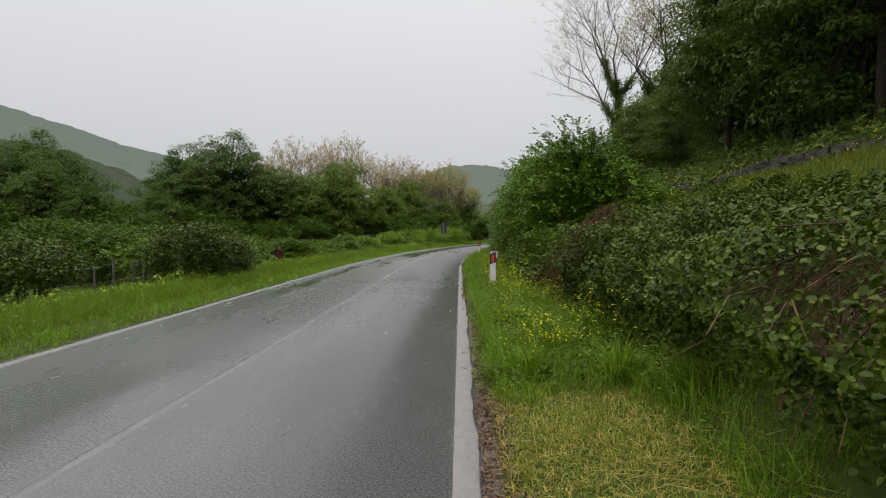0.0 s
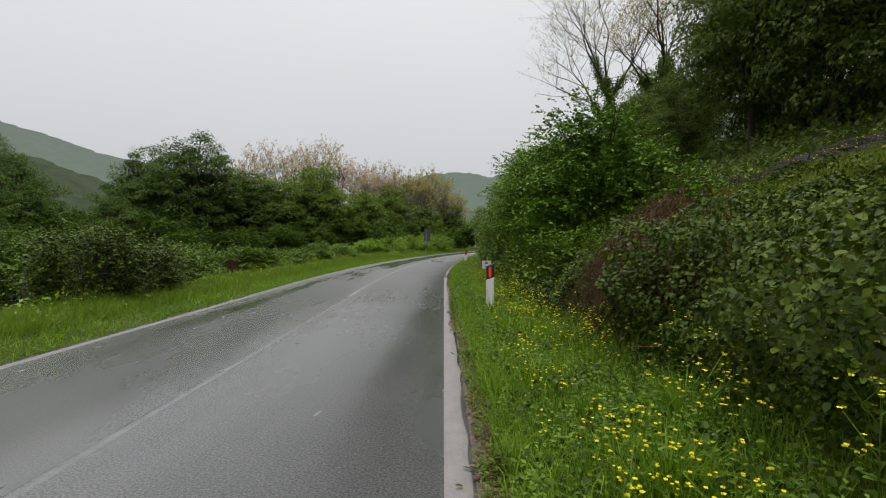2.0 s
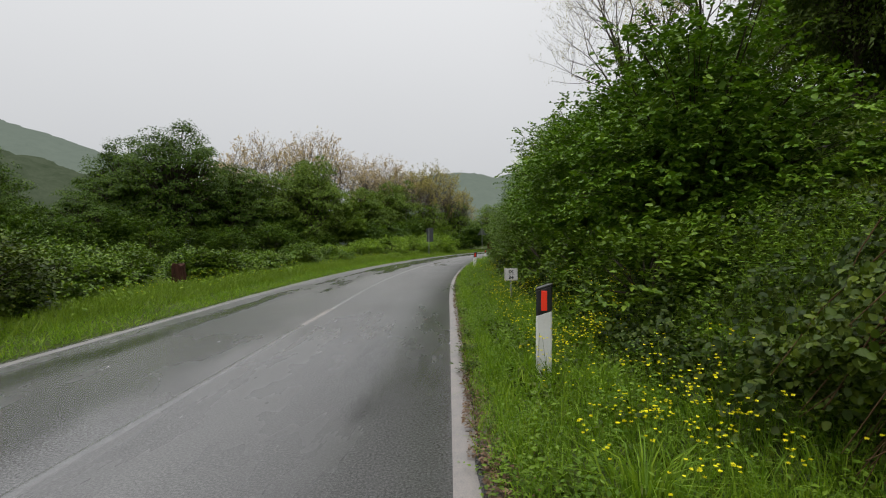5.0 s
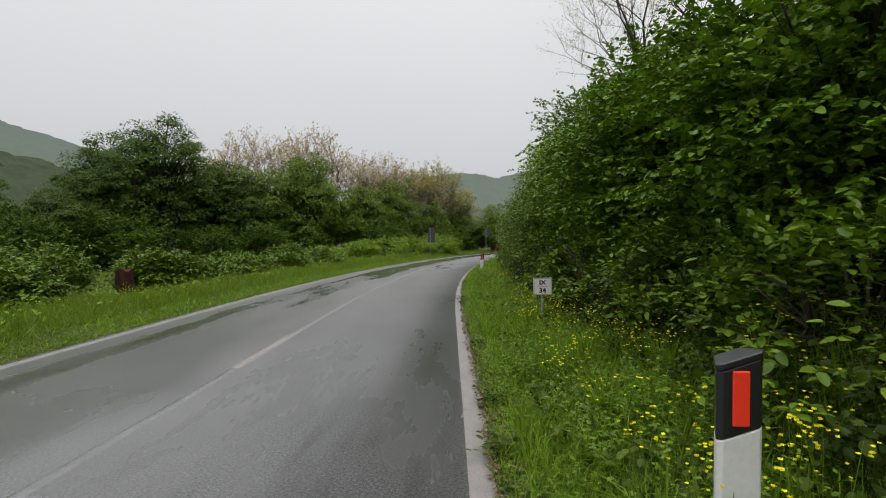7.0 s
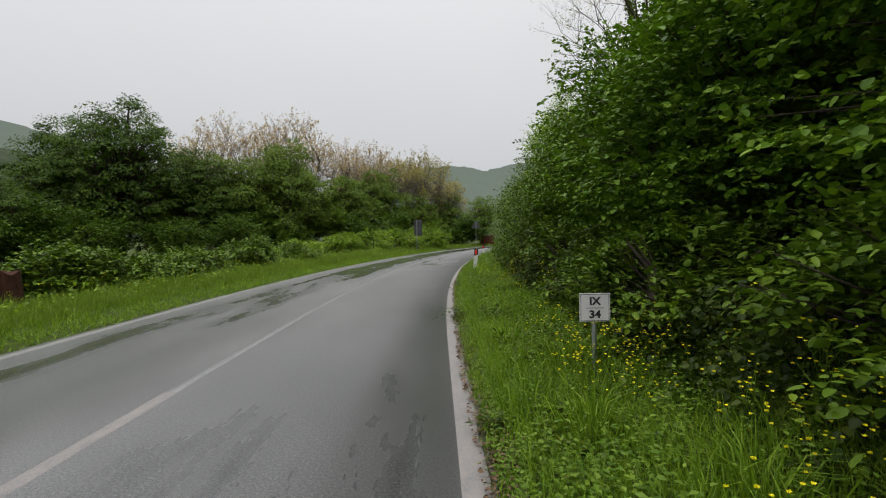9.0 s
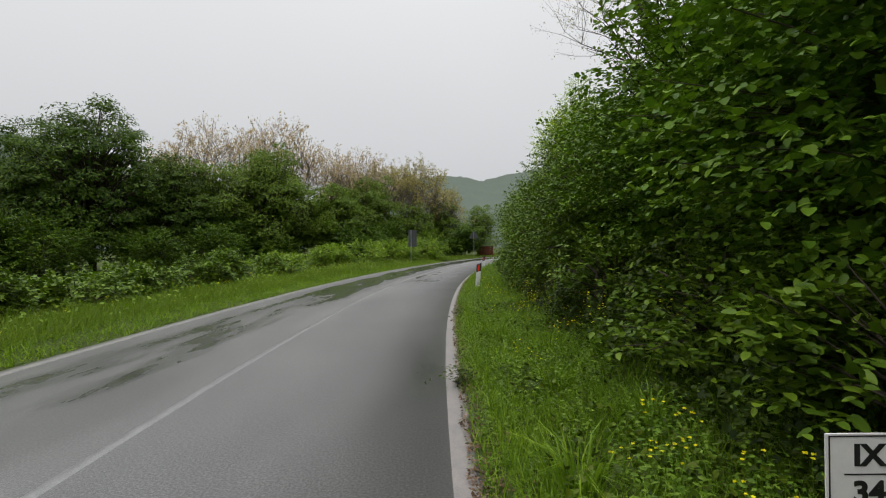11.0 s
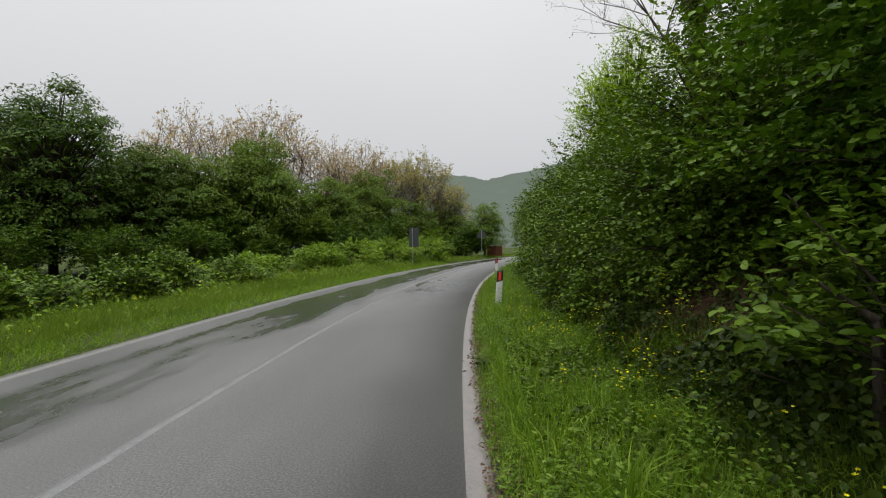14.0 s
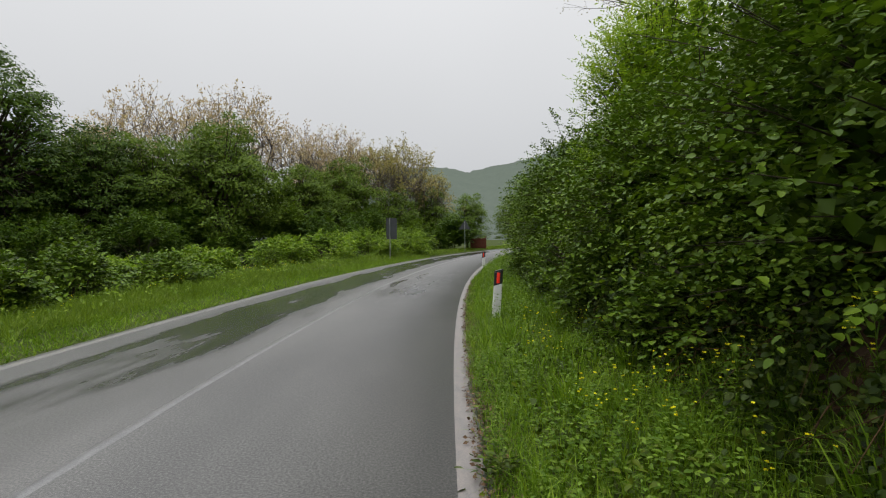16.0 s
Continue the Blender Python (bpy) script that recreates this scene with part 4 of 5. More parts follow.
# ---- far hills ----
def hill(name, crest, y_far, mat, label, depth=260):
    """A wooded ridge: crest heights along its length."""
    xs = np.linspace(crest[0][0], crest[-1][0], 260)
    top = np.interp(xs, [c[0] for c in crest], [c[1] for c in crest])
    top = top + 5 * wavy(xs * 0.01, xs * 0.013, 0, 1.0) + 1.4 * wavy(xs * 0.13, xs * 0.05, 0, 1.0) + 1.1 * wavy(xs * 0.5, xs * 0.31, 0, 1.0)
    t = np.linspace(0, 1, 40)
    X = np.broadcast_to(xs[:, None], (260, 40))
    Y = y_far - depth * (1 - t)[None, :] + 14 * wavy(xs * 0.02, xs * 0.0, 0, 1)[:, None]
    Z = top[:, None] * np.sin(t * np.pi / 2)[None, :] - 1 + 2.2 * wavy(X * 0.11, Y * 0.1, 0, 1.0) * np.sin(t * np.pi)[None, :]
    v = np.stack([X, Y, Z], -1).reshape(-1, 3)
    i, j = np.meshgrid(np.arange(259), np.arange(39), indexing="ij")
    k = (i * 40 + j).ravel()
    ob = new(name, raw_mesh(name, v, np.stack([k, k + 1, k + 41, k + 40], 1), mat, True))
    return tagged(ob, label, "hill", kind="structure")


# Mottled hill colour given off as emission, so the backdrop glows by itself.
def glowing_hill_material(name, dark, light):
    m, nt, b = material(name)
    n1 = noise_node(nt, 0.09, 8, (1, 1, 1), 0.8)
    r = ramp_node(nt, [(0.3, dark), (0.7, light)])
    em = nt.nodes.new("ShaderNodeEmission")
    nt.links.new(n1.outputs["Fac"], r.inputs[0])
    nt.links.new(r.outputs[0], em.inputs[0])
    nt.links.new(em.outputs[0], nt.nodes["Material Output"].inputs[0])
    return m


# Distance haze is painted into these pale grey-greens; nothing hangs in the air.
FAR_HILL = glowing_hill_material("glowing_hazed_far_hill", (0.162, 0.199, 0.165), (0.194, 0.232, 0.195))
NEAR_HILL = glowing_hill_material("glowing_hazed_wooded_hill", (0.055, 0.075, 0.043), (0.107, 0.129, 0.085))
hill("backdrop_hill", [(-900, 250), (-528, 156), (-481, 141), (-400, 111), (-326, 94), (-240, 62), (-120, 20)], 620, FAR_HILL, "distant wooded ridge with mist painted into its glowing colour")
hill("backdrop_hill", [(-100, 40), (0, 77), (39, 81), (78, 73), (142, 92), (260, 140), (420, 180), (800, 200)], 640, FAR_HILL, "distant wooded ridge with mist painted into its glowing colour")
hill("backdrop_hill", [(-500, 80), (-330, 62), (-250, 58), (-190, 40), (-140, 12)], 320, NEAR_HILL, "nearer wooded hillside with mist painted into its glowing colour", 120)


# ---- old ivy-clad tree ----
def ivy_tree(x, y, height, seed):
    z = float(ground_z(x, y))
    ob = thing("ivy_clad_tree", x, y, z, "tall nearly bare tree with ivy on its trunk", "tree")
    A, B, ra, rb, tips = branching(height, 0.5, 4, seed, 0.42, 0.8, 0.1)
    k = height / tips[:, 2].max()
    A, B, tips = A * k, B * k, tips * k
    v, f = tubes(A, B, ra, rb, 6)
    part("trunk", raw_mesh("trunk", v, f, BARK, True), None, ob)
    big = np.where(ra > 0.1)[0]
    n = 15000
    pick = rng.choice(big, n, p=(ra[big] / ra[big].sum()))
    t = rng.random((n, 1))
    C = A[pick] * (1 - t) + B[pick] * t
    d = unit(rng.normal(0, 1, (n, 3)))
    P = C + d * (ra[pick][:, None] + rng.uniform(0.0, 0.5, (n, 1)))
    s = 0.16 * rng.uniform(0.6, 1.3, n)
    v, f = leaves(P, rng.normal(0, 1, (n, 3)) - [0, 0, 0.8], d + rng.normal(0, 0.3, (n, 3)), s, s * 0.8)
    part("ivy", raw_mesh("ivy", v, f, WOODLAND), None, ob, "dark ivy leaves over the trunk")
    n = len(tips) * 7
    P = np.repeat(tips, 7, 0) + rng.normal(0, 0.22, (n, 3))
    s = 0.12 * rng.uniform(0.6, 1.3, n)
    v, f = leaves(P, rng.normal(0, 1, (n, 3)), rng.normal(0, 1, (n, 3)), s, s * 0.6)
    part("crown", raw_mesh("crown", v, f, TANGREEN), None, ob, "sparse buds and young leaves")
    return ob


ivy_tree(17.6, 52.0, 25.0, 9)
ivy_tree(17.2, 40.0, 17.0, 21)


# ---- delineator posts ----
def delineator(x, y, turn, tilt, height=0.9):
    z = float(ground_z(x, y))
    ob = thing("delineator_post", x, y, z, "white plastic roadside delineator post with red reflector", "road post", "delineator posts")
    ob.matrix_basis = pose(x, y, z, 0, tilt, turn)
    # rounded trapezoid section: face towards the traffic at -y
    sec = [(-0.072, -0.03), (-0.058, -0.048), (0.058, -0.048), (0.072, -0.03), (0.04, 0.05), (-0.04, 0.05)]

    def prism(z0, z1, slope=0.0, grow=1.0, low_slope=0.0):
        bm = bmesh.new()
        lo = [bm.verts.new((a * grow, b * grow, z0 + low_slope * a)) for a, b in sec]
        hi = [bm.verts.new((a * grow, b * grow, z1 + slope * a)) for a, b in sec]
        bm.faces.new(lo[::-1])
        bm.faces.new(hi)
        for i in range(6):
            j = (i + 1) % 6
            bm.faces.new((lo[i], lo[j], hi[j], hi[i]))
        bmesh.ops.bevel(bm, geom=bm.edges[:], offset=0.004, segments=2, affect="EDGES", profile=0.5)
        return bm

    part("shaft", prism(-0.25, height - 0.24, 0.35), WHITE, ob)
    part("band", prism(height - 0.238, height - 0.02, 0.35, 1.0, 0.35), BLACK, ob, "black plastic band")
    part("cap", prism(height - 0.018, height + 0.004, 0.35, 1.06, 0.35), BLACK, ob, "slanted black cap")
    refl = part("reflector", box_bm(0.052, 0.012, 0.175, (-0.004, -0.05, height - 0.125), 0.004), RED, ob, "bright red reflector")
    return ob


delineator(1.185, 12.40, -4, 0.5, 0.89)
delineator(2.24, 32.4, -6, 4.0, 0.78)
delineator(4.25, 46.5, -14, 1.0, 0.72)
delineator(9.3, 60.0, -24, 0.0, 0.8)


# ---- distance plate ----
def text_mesh(body, size, name):
    cu = bpy.data.curves.new(name, "FONT")
    cu.body, cu.size, cu.align_x, cu.align_y, cu.extrude = body, size, "CENTER", "CENTER", 0.0008
    cu.offset = 0.0035
    tmp = bpy.data.objects.new(name, cu)
    scene.collection.objects.link(tmp)
    me = bpy.data.meshes.new_from_object(tmp.evaluated_get(bpy.context.evaluated_depsgraph_get()))
    bpy.data.objects.remove(tmp)
    return me


def distance_plate(x, y, top, turn):
    z = float(ground_z(x, y))
    ob = thing("distance_sign", x, y, z, "small white distance plate reading IX 34 on steel post", "road sign")
    ob.matrix_basis = pose(x, y, z, 0, -0.5, turn)
    h = top - z
    bm = bmesh.new()
    bmesh.ops.create_cone(bm, cap_ends=True, segments=14, radius1=0.022, radius2=0.022, depth=h + 0.15, matrix=Matrix.Translation((0.0, 0.02, (h - 0.21) / 2)))
    part("pole", bm, STEEL, ob, "dull galvanised pole")
    plate = part("plate", box_bm(0.262, 0.006, 0.245, (0, -0.006, h - 0.122), 0.002), SIGN_WHITE, ob)
    for sx, sz, cx, cz in ((0.244, 0.004, 0, 0.114), (0.244, 0.004, 0, -0.114), (0.004, 0.228, 0.12, 0), (0.004, 0.228, -0.12, 0), (0.15, 0.0035, 0, -0.004)):
        part("rule", box_bm(sx, 0.002, sz, (cx, -0.0102, h - 0.122 + cz)), BLACK, plate)
    for word, cz, size in (("IX", 0.052, 0.1), ("34", -0.062, 0.1)):
        me = text_mesh(word, size, "numerals")
        me.materials.clear()
        me.materials.append(BLACK)
        o = part("numerals", me, None, plate)
        o.matrix_basis = pose(0, -0.0102, h - 0.122 + cz, 90) @ Matrix.Diagonal((1.0, 0.92, 1, 1))
    for cz in (0.05, -0.05):
        part("clamp", box_bm(0.07, 0.05, 0.018, (0, 0.022, h - 0.122 + cz), 0.003), STEEL, ob)


distance_plate(1.80, 18.2, 0.80, -4)


# ---- signs seen from behind at the bend ----
def sign_back(x, y, turn):
    z = float(ground_z(x, y))
    ob = thing("traffic_sign", x, y, z, "grey back of a tall rectangular traffic sign on a pole", "road sign")
    ob.matrix_basis = pose(x, y, z, 0, 0, turn)
    bm = bmesh.new()
    bmesh.ops.create_cone(bm, cap_ends=True, segments=12, radius1=0.03, radius2=0.03, depth=2.6, matrix=Matrix.Translation((0, -0.05, 1.1)))
    part("pole", bm, STEEL, ob, "pale steel pole")
    part("plate", box_bm(0.6, 0.012, 1.2, (0.1, 0, 1.78), 0.004), SIGN_BACK, ob, "dark grey plate back")
    for cz in (1.4, 2.15):
        part("clamp", box_bm(0.5, 0.03, 0.04, (0.1, -0.02, cz), 0.004), SIGN_BACK, ob)


sign_back(0.0, 54.0, 3)


def warning_back(x, y, turn):
    z = float(ground_z(x, y))
    ob = thing("warning_sign", x, y, z, "dark back of a triangular warning sign on a pole", "road sign")
    ob.matrix_basis = pose(x, y, z, 0, 0, turn)
    bm = bmesh.new()
    bmesh.ops.create_cone(bm, cap_ends=True, segments=12, radius1=0.03, radius2=0.03, depth=3.0, matrix=Matrix.Translation((0, -0.05, 1.3)))
    part("pole", bm, STEEL, ob)
    bm = bmesh.new()
    bmesh.ops.create_cone(bm, cap_ends=True, segments=3, radius1=0.62, radius2=0.62, depth=0.012, matrix=Matrix.Translation((0, 0, 2.35)) @ pose(0, 0, 0, 90, 0, 0))
    part("plate", bm, SIGN_BACK, ob, "dark grey plate back")


warning_back(6.5, 72.0, -8)


def rusty_gate(x, y, turn):
    z = float(ground_z(x, y))
    ob = thing("metal_gate", x, y, z, "rusty red sheet metal gate beside the bend", "gate")
    ob.matrix_basis = pose(x, y, z, 0, 0, turn) @ Matrix.Diagonal((0.78, 0.78, 0.9, 1))
    for k in range(8):
        part("sheet", box_bm(0.235, 0.02, 1.15, (-0.84 + 0.24 * k, 0.012 * (k % 2), 0.75), 0.004), RUST, ob)
    for cx in (-1.0, 1.0):
        part("post", box_bm(0.09, 0.09, 1.7, (cx, 0.02, 0.75), 0.008), RUST, ob)
    for cz in (0.3, 1.2):
        part("rail", box_bm(1.95, 0.04, 0.05, (0, -0.03, cz), 0.005), RUST, ob)


rusty_gate(8.5, 77.0, -14)


# ---- far fence, old drum-like stump ----
def fence_post(x, y, h, lean):
    z = float(ground_z(x, y))
    bm = bmesh.new()
    bmesh.ops.create_cone(bm, cap_ends=True, segments=8, radius1=0.028, radius2=0.022, depth=h + 0.3, matrix=Matrix.Translation((0, 0, h / 2 - 0.15)))
    for vert in bm.verts:
        vert.co.x += 0.012 * math.sin(vert.co.z * 5 + vert.co.y * 30)
    ob = part("fence_post", bm, WOOD, None)
    ob.matrix_basis = pose(x, y, z, lean, lean * 0.6, x * 40)
    tagged(ob, "grey weathered wooden fence post in grass", "fence post", "meadow fence posts")
    return ob


FENCE = [(-12.6, 10.9), (-10.4, 11.8), (-8.45, 12.6), (-7.85, 12.4), (-8.2, 14.2), (-9.3, 15.6), (-9.6, 19.0)]
for k, (x, y) in enumerate(FENCE):
    fence_post(x, y, 0.98 + 0.08 * math.sin(k * 2.0), 2.5 * math.sin(k * 1.9))
for level in (0.45, 0.85):
    A = [(x, y, float(ground_z(x, y)) + level) for x, y in FENCE[:-1]]
    B = [(x, y, float(ground_z(x, y)) + level) for x, y in FENCE[1:]]
    v, f = tubes(A, B, 0.003, 0.003, 4)
    tagged(new("fence_wire", raw_mesh("fence_wire", v, f, STEEL)), "thin steel wire strung between fence posts", "wire", "meadow fence wires")


def old_stump(x, y):
    z = float(ground_z(x, y))
    bm = bmesh.new()
    bmesh.ops.create_cone(bm, cap_ends=True, segments=20, radius1=0.23, radius2=0.19, depth=0.95, matrix=Matrix.Translation((0, 0, 0.35)))
    bmesh.ops.subdivide_edges(bm, edges=[ed for ed in bm.edges if abs(ed.verts[0].co.z - ed.verts[1].co.z) > 0.5], cuts=5)
    for vert in bm.verts:
        a = math.atan2(vert.co.y, vert.co.x)
        k = 1 + 0.07 * math.sin(5 * a) + 0.05 * math.sin(9 * a + vert.co.z * 4)
        vert.co.x *= k
        vert.co.y *= k
        if vert.co.z > 0.8:
            vert.co.z += 0.05 * math.sin(3 * a)
    ob = part("tree_stump", bm, ROTTEN, None)
    ob.matrix_basis = pose(x, y, z, 2, -2, 0)
    tagged(ob, "reddish brown weathered stump among bramble bushes", "stump")


old_stump(-7.65, 24.2)


# ---- stone wall on top of the bank ----
wall = thing("wall_bank", 0, 0, 0, "low dry stone wall along the top of the bank", "wall", kind="structure")
wr = random.Random(4)
shapes = []
for k in range(6):
    bm = box_bm(1, 1, 1, (0, 0, 0), 0.12)
    for vert in bm.verts:
        vert.co += Vector((wr.uniform(-0.06, 0.06), wr.uniform(-0.06, 0.06), wr.uniform(-0.06, 0.06)))
    me = bpy.data.meshes.new("stone")
    bm.to_mesh(me)
    bm.free()
    me.materials.append(STONE)
    shapes.append(me)
y = 1.0
while y < 19:
    ln = wr.uniform(0.25, 0.5)
    x = float(edge(y + ln / 2)) + 6.85
    z = float(ground_z(x, y))
    for course in range(2):
        o = new("stone", wr.choice(shapes))
        o.parent = wall
        o.matrix_basis = pose(x + wr.uniform(-0.03, 0.03), y + ln / 2 + 0.12 * course, z + 0.05 + 0.15 * course, wr.uniform(-4, 4), wr.uniform(-4, 4), wr.uniform(-5, 5)) @ Matrix.Diagonal((0.34, ln, 0.16, 1))
    y += ln

# ---- bare earth in the bank ----
def bare_earth(y0, y1, u0, u1, label):
    """A lumpy patch of washed-out soil lying on the slope, thinning to nothing at its rim."""
    m = 36
    a, b = np.meshgrid(np.linspace(0, 1, m), np.linspace(0, 1, m), indexing="ij")
    y, u = y0 + (y1 - y0) * a, u0 + (u1 - u0) * b
    x = edge(y) + u
    rim = np.clip(1.15 - ((2 * a - 1) ** 2 + (2 * b - 1) ** 2), -0.3, 1)
    z = ground_z(x, y) + 0.09 * rim + 0.035 * wavy(x * 5, y * 5, 0, 1.3) * np.clip(rim, 0, 1) - 0.01
    k = (np.arange(m - 1)[:, None] * m + np.arange(m - 1)[None]).ravel()
    v = np.stack([x, y, z], -1).reshape(-1, 3)
    tagged(new("earth_patch", raw_mesh("earth_patch", v, np.stack([k, k + 1, k + m + 1, k + m], 1), EARTH, True)), label, "soil", kind="structure")


bare_earth(25.0, 26.9, 1.7, 2.9, "bare brown earth in the shaded bank")
bare_earth(2.5, 3.8, 1.85, 2.8, "bare brown earth behind the brambles")
bare_earth(8.8, 10.0, 1.9, 3.0, "bare brown earth under dead bracken")

# ---- dead growth, straw, flowers, litter ----
def hanging_stems(name, y0, y1, u0, u1, n, length, mat, label, r=0.004, lift=(0.1, 0.35), ragged=0.3, hang=0.0):
    y = rng.uniform(y0, y1, n)
    u = rng.uniform(u0, u1, n)
    y = y + 0.25 * (u - 2.8) + rng.normal(0, ragged, n)
    keep = wavy(u * 2.3, y * 2.6, 1, 1.4) + rng.normal(0, 0.3, n) > -0.15
    y, u = y[keep], u[keep]
    n = len(y)
    x = edge(y) + u
    P = np.stack([x, y, ground_z(x, y) + rng.uniform(*lift, n)], 1)
    D = np.stack([rng.normal(-0.55, 0.4, n), rng.normal(0, 0.55, n), rng.normal(-0.5, 0.4, n) - hang], 1)
    L = length * rng.uniform(0.4, 1.2, n)[:, None]
    M = P + unit(D) * L * 0.5 + rng.normal(0, 0.04, P.shape)
    E = M + unit(D + np.array([0, 0, -0.4])) * L * 0.5
    E[:, 2] = np.maximum(E[:, 2], ground_z(E[:, 0], E[:, 1]) + 0.02)
    v1, f1 = tubes(np.concatenate([P, M]), np.concatenate([M, E]), np.repeat([r, r * 0.8], n), np.repeat([r * 0.8, r * 0.4], n), 3)
    return tagged(new(name, raw_mesh(name, v1, f1, mat)), label, "dead stems", kind="stuff")


hanging_stems("dead_bracken", 8.7, 9.9, 1.9, 2.75, 3000, 0.8, DRY, "reddish brown dead bracken hanging down the bank", 0.005, (0.25, 0.95), 0.35, 0.7)
hanging_stems("dead_bracken", 3.1, 3.8, 2.15, 2.75, 420, 0.5, DRY, "brown dead stems in the brambles", 0.004, (0.3, 0.6))
hanging_stems("dry_cane", 1.5, 8.0, 1.8, 3.2, 28, 0.8, LITTER, "pale dry canes among the brambles", 0.005)
hanging_stems("dry_cane", 2.6, 3.6, 1.9, 2.6, 26, 0.9, LITTER, "pale dry canes hanging in a brown hollow", 0.008, (0.2, 0.7), 0.1)
hanging_stems("dead_bracken", 24.5, 31, 1.7, 3.4, 900, 0.6, DRY, "reddish brown dead stems on the bank")

n = 2600
y = rng.uniform(-4, 3.4, n)
x = edge(y) + rng.uniform(0.3, 1.7, n)
a = rng.uniform(0, 2 * np.pi, n)
P = np.stack([x, y, ground_z(x, y) + rng.uniform(0.02, 0.08, n)], 1)
Q = P + np.stack([np.cos(a), np.sin(a), rng.normal(0, 0.12, n)], 1) * rng.uniform(0.06, 0.25, (n, 1))
v, f = tubes(P, Q, 0.0022, 0.0015, 3)
tagged(new("cut_straw", raw_mesh("cut_straw", v, f, STRAW)), "loose cut straw lying on the mown verge", "straw", kind="stuff")

n = 17000
y = rng.uniform(-3, 13, n)
y[9000:] = rng.uniform(13, 40, 8000)
x = edge(y) + np.where(y < 11, 0.1, 0.02) + np.abs(rng.normal(0, 0.13, n)) + 0.03 * wavy(y * 3, y, 0, 1)
P = np.stack([x, y, np.maximum(ground_z(x, y), 0.012) + rng.uniform(0.008, 0.03, n)], 1)
s = rng.uniform(0.012, 0.045, n)
v, f = leaves(P, rng.normal(0, 1, (n, 3)) * [1, 1, 0.25], np.array([0, 0, 1.0]) + rng.normal(0, 0.35, (n, 3)), s, s * 0.6)
tagged(new("leaf_litter", raw_mesh("leaf_litter", v, f, LITTER)), "brown dead leaves along the asphalt edge", "litter", kind="stuff")


def yellow_flowers(name, spots, label, tall=0.42):
    """Buttercup-like flowers: thin stems with a few small petals each."""
    ys, us_, n = [], [], 0
    for y0, y1, u0, u1, k in spots:
        ys.append(rng.uniform(y0, y1, k))
        us_.append(rng.uniform(u0, u1, k))
    y, u = np.concatenate(ys), np.concatenate(us_)
    keep = wavy(u * 2.5, y * 1.4, 0, 1.0) + rng.normal(0, 0.25, len(y)) > 0.25
    y, u = y[keep], u[keep]
    n = len(y)
    x = edge(y) + u
    P = np.stack([x, y, ground_z(x, y)], 1)
    T = P + np.stack([rng.normal(0, 0.09, n), rng.normal(0, 0.09, n), tall * rng.uniform(0.5, 1.25, n)], 1)
    v1, f1 = tubes(P, T, 0.0025, 0.0015, 3)
    stem = new(name, raw_mesh(name, v1, f1, GRASS))
    tagged(stem, label, "flowers", kind="stuff")
    T = np.repeat(T, 3, 0) + rng.normal(0, 1, (3 * n, 3)) * np.array([0.035, 0.035, 0.03])
    a = rng.uniform(0, 2 * np.pi, 3 * n)
    V, F, base = [], [], 0
    tip = unit(np.array([0, 0, 0.7]) + rng.normal(0, 0.6, (3 * n, 3)))
    for k in range(5):
        ang = a + k * 2 * np.pi / 5
        D = np.stack([np.cos(ang), np.sin(ang), 0.75 + 0 * a], 1)
        v2, f2 = leaves(T, D, tip, 0.012, 0.012)
        V.append(v2)
        F.append(f2 + base)
        base += len(v2)
    o = part("petals", raw_mesh("petals", np.concatenate(V), np.concatenate(F), YELLOW), None, stem)
    return stem


yellow_flowers("yellow_wildflowers", [(4.6, 9.0, 0.5, 2.0, 650), (9, 14, 0.6, 1.8, 600), (14, 19.3, 0.65, 1.8, 620), (21, 30, 0.6, 1.9, 250), (4.2, 6.0, 1.5, 2.1, 90), (12, 17, 1.5, 2.2, 90)], "small yellow wildflowers in the verge grass")
yellow_flowers("yellow_wildflowers", [(-2, 16, 4.2, 6.6, 420)], "small yellow wildflowers on the bank top", 0.5)
yellow_flowers("yellow_wildflowers", [(2, 45, -ROAD - 4.6, -ROAD - 0.8, 700)], "scattered yellow wildflowers on the far verge", 0.35)


# ---- taller tufts near the road ----
def tuft(name, spots, label):
    Ps, Hs, Ls = [], [], []
    for y, u, h, k in spots:
        x = float(edge(y)) + u
        a = rng.uniform(0, 2 * np.pi, k)
        r = np.abs(rng.normal(0, 0.09, k))
        px, py = x + r * np.cos(a), y + r * np.sin(a)
        Ps.append(np.stack([px, py, ground_z(px, py)], 1))
        Hs.append(h * rng.uniform(0.6, 1.1, k))
        Ls.append(np.stack([np.cos(a), np.sin(a)], 1) * rng.uniform(0.2, 1.1, (k, 1)))
    P, H, L = np.concatenate(Ps), np.concatenate(Hs), np.concatenate(Ls)
    v, f = blades(P, H, 0.011, L)
    return tagged(new(name, raw_mesh(name, v, f, GRASS)), label, "grass tuft", kind="stuff")


tuft("grass_tuft", [(4.9, 0.62, 0.42, 150), (4.5, 1.35, 0.5, 190), (3.9, 1.7, 0.4, 110), (5.7, 1.0, 0.42, 130), (3.4, 2.05, 0.5, 150), (2.7, 2.2, 0.5, 120), (7.6, 0.7, 0.4, 120), (6.6, 1.5, 0.45, 130)]
     + [(8.5 + 0.83 * k, 0.5 + 1.2 * ((k * 0.618) % 1), 0.35 + 0.15 * ((k * 0.37) % 1), 90) for k in range(30)], "long arching grass tufts on the verge")


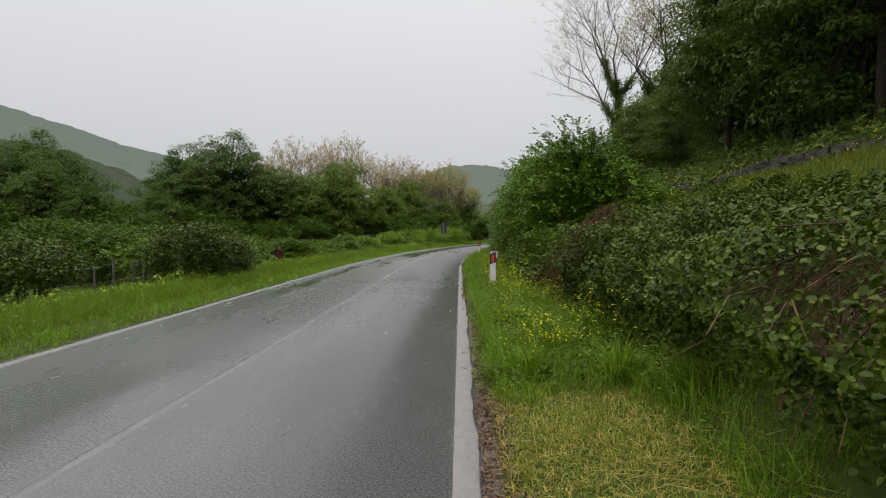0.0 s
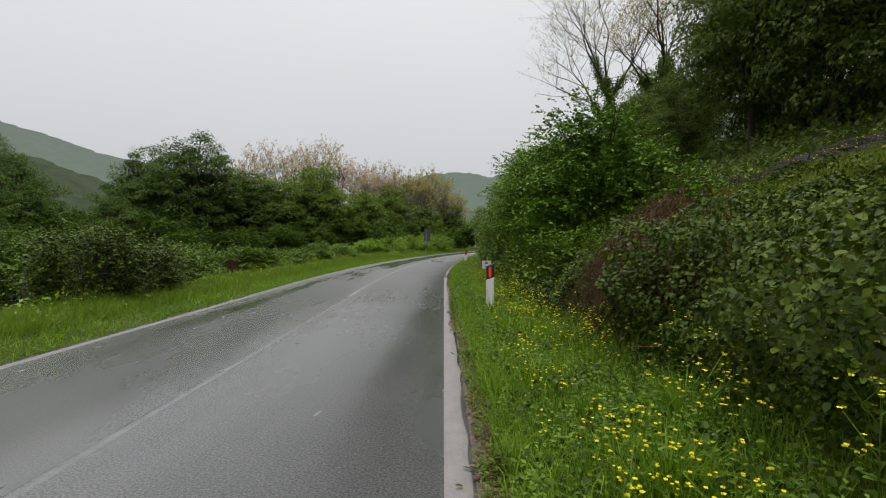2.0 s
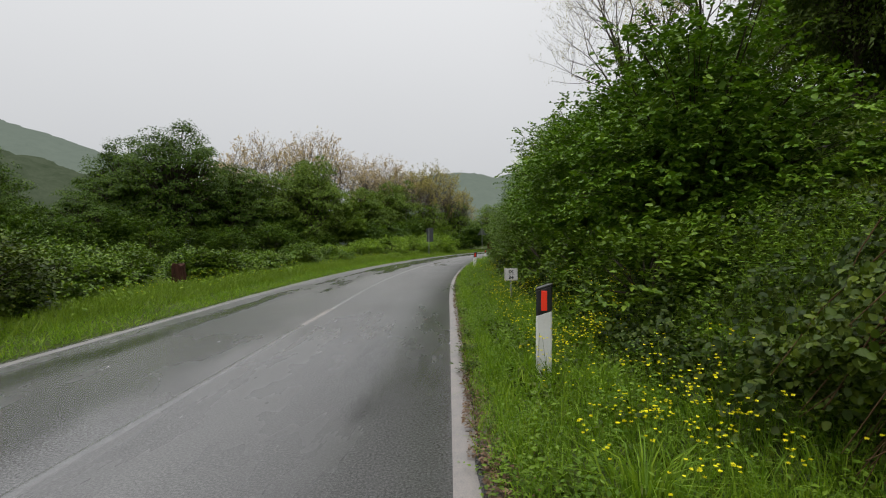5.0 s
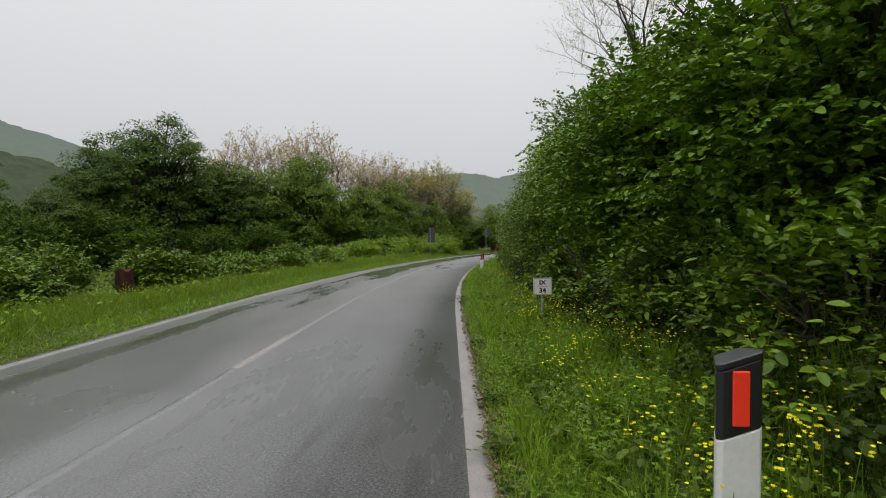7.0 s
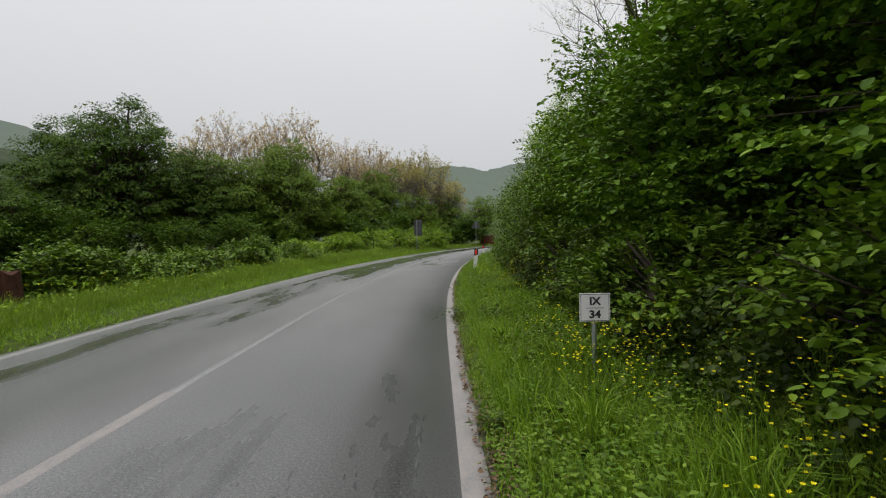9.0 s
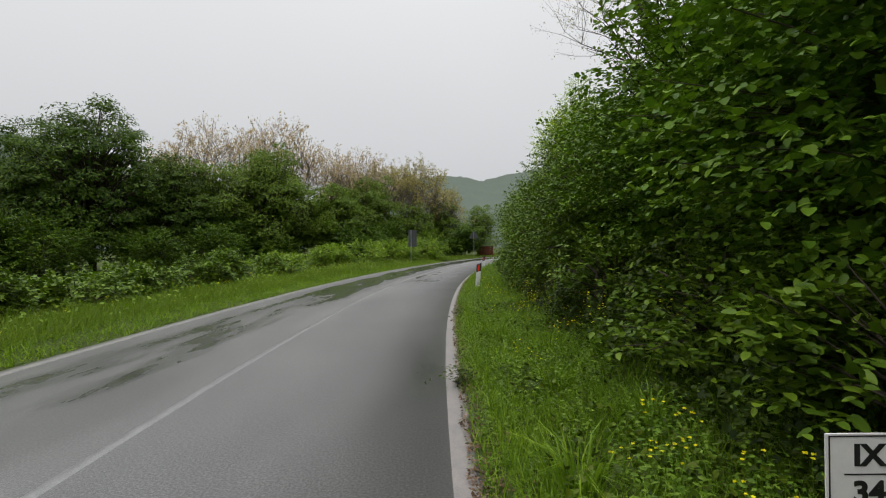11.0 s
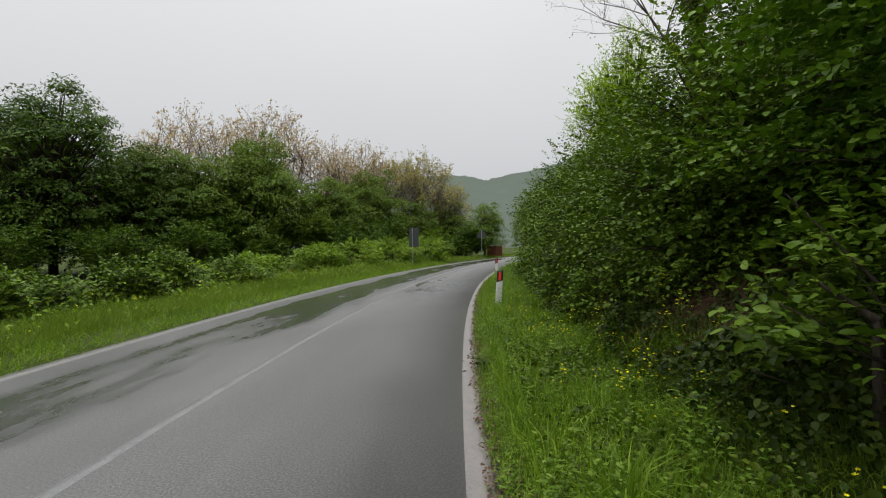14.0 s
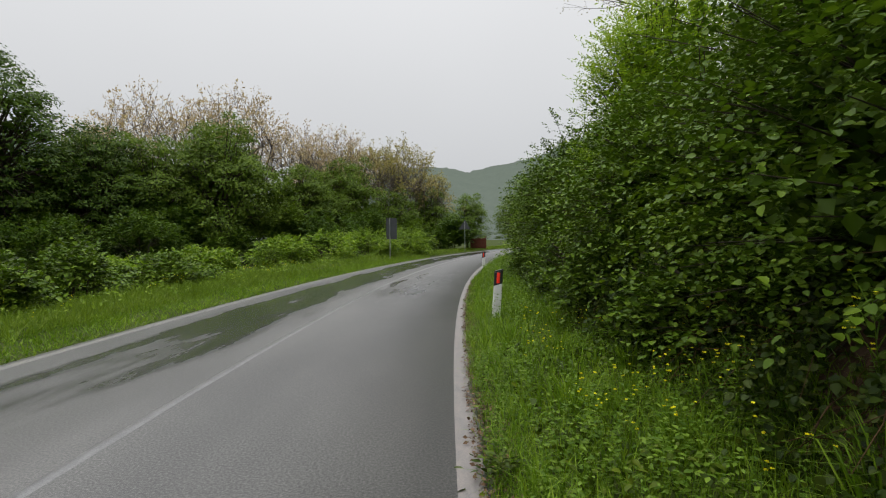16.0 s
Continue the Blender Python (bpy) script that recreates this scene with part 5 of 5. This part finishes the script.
def roadside_weed(y, u, r, mat):
    """A low rosette of leaves that has grown over the edge of the asphalt."""
    x = float(edge(y)) + u
    n = int(900 * r)
    a = rng.uniform(0, 2 * np.pi, n)
    d = np.abs(rng.normal(0, 0.5, n)) * r
    P = np.stack([d * np.cos(a), d * np.sin(a), rng.uniform(0.0, 0.8, n) * r], 1)
    D = np.stack([np.cos(a), np.sin(a), rng.uniform(-0.1, 0.7, n)], 1)
    size = 0.045 * rng.uniform(0.6, 1.3, n)
    v, f = leaves(P, D, np.array([0, 0, 1.0]) + rng.normal(0, 0.3, (n, 3)), size, size * 0.5, True)
    ob = new("roadside_weed", raw_mesh("roadside_weed", v, f, mat))
    ob.matrix_basis = pose(x, y, 0.008)
    tagged(ob, "small leafy weed growing over the painted line", "weed", "roadside weeds", kind="stuff")


for y, u, r in ((21.8, 0.05, 0.2), (13.1, 0.12, 0.14), (13.9, 0.14, 0.16), (14.9, 0.13, 0.15), (9.2, 0.2, 0.14), (17.2, 0.16, 0.13), (26.8, 0.15, 0.18), (4.9, 0.28, 0.2), (6.2, 0.25, 0.18)):
    roadside_weed(y, u, r, BRIAR)


def mustard_plant(y, u, h, lean):
    """A tall loose plant: branching green stems with small yellow flowers at their ends."""
    x = float(edge(y)) + u
    ob = thing("mustard_plant", x, y, float(ground_z(x, y)) - 0.02, "tall branching green plant with small yellow flowers", "wildflower", "mustard plants")
    top = np.array([lean * h, -0.12 * h, h])
    A, B, ends = [np.zeros(3)], [top], [top]
    for k in range(9):
        t = 0.3 + 0.07 * k
        p = top * t
        a = k * 2.4 + y
        q = p + np.array([math.cos(a) * 0.55, math.sin(a) * 0.55, 0.75]) * h * rng.uniform(0.25, 0.42)
        A.append(p)
        B.append(q)
        ends.append(q)
        if k % 2:
            m = p * 0.5 + q * 0.5
            e = m + np.array([math.cos(a + 1.5), math.sin(a + 1.5), 1.0]) * h * 0.14
            A.append(m)
            B.append(e)
            ends.append(e)
    v, f = tubes(A, B, 0.004, 0.002, 5)
    part("stem", raw_mesh("stem", v, f, HERB, True), None, ob)
    E = np.repeat(np.array(ends), 2, 0) + rng.normal(0, 0.014, (2 * len(ends), 3))
    V, F, base = [], [], 0
    a = rng.uniform(0, 6.28, len(E))
    tip = unit(np.array([0, -0.3, 0.7]) + rng.normal(0, 0.5, E.shape))
    for k in range(4):
        D = np.stack([np.cos(a + k * 1.571), np.sin(a + k * 1.571), 0.35 + 0 * a], 1)
        v, f = leaves(E, D, tip, 0.013, 0.012)
        V.append(v)
        F.append(f + base)
        base += len(v)
    tagged(part("petals", raw_mesh("petals", np.concatenate(V), np.concatenate(F), YELLOW), None, ob), "small yellow petals", kind="stuff")
    n = 16
    t = rng.uniform(0.1, 0.7, n)
    a = rng.uniform(0, 6.28, n)
    v, f = leaves(top * t[:, None], np.stack([np.cos(a), np.sin(a), 0.2 + 0 * a], 1), np.array([0, 0, 1.0]) + rng.normal(0, 0.2, (n, 3)), 0.09 * (1.1 - t), 0.035, True)
    tagged(part("foliage", raw_mesh("foliage", v, f, HERB), None, ob), "narrow green leaves", kind="stuff")


for k, (y, u, h) in enumerate(((5.2, 1.62, 0.62), (5.7, 1.9, 0.68), (6.1, 1.5, 0.55), (6.5, 1.8, 0.6), (4.9, 2.0, 0.6), (7.3, 1.7, 0.55), (13.8, 1.75, 0.6), (15.4, 1.9, 0.55), (16.3, 1.7, 0.62),
                               (17.0, 2.0, 0.5), (21.3, 1.9, 0.6), (22.4, 1.7, 0.6), (25.6, 1.75, 0.62), (26.3, 2.0, 0.66), (26.9, 1.6, 0.55), (28.0, 1.9, 0.6))):
    mustard_plant(y, u, h, 0.25 * math.sin(k * 2.7) - 0.1)
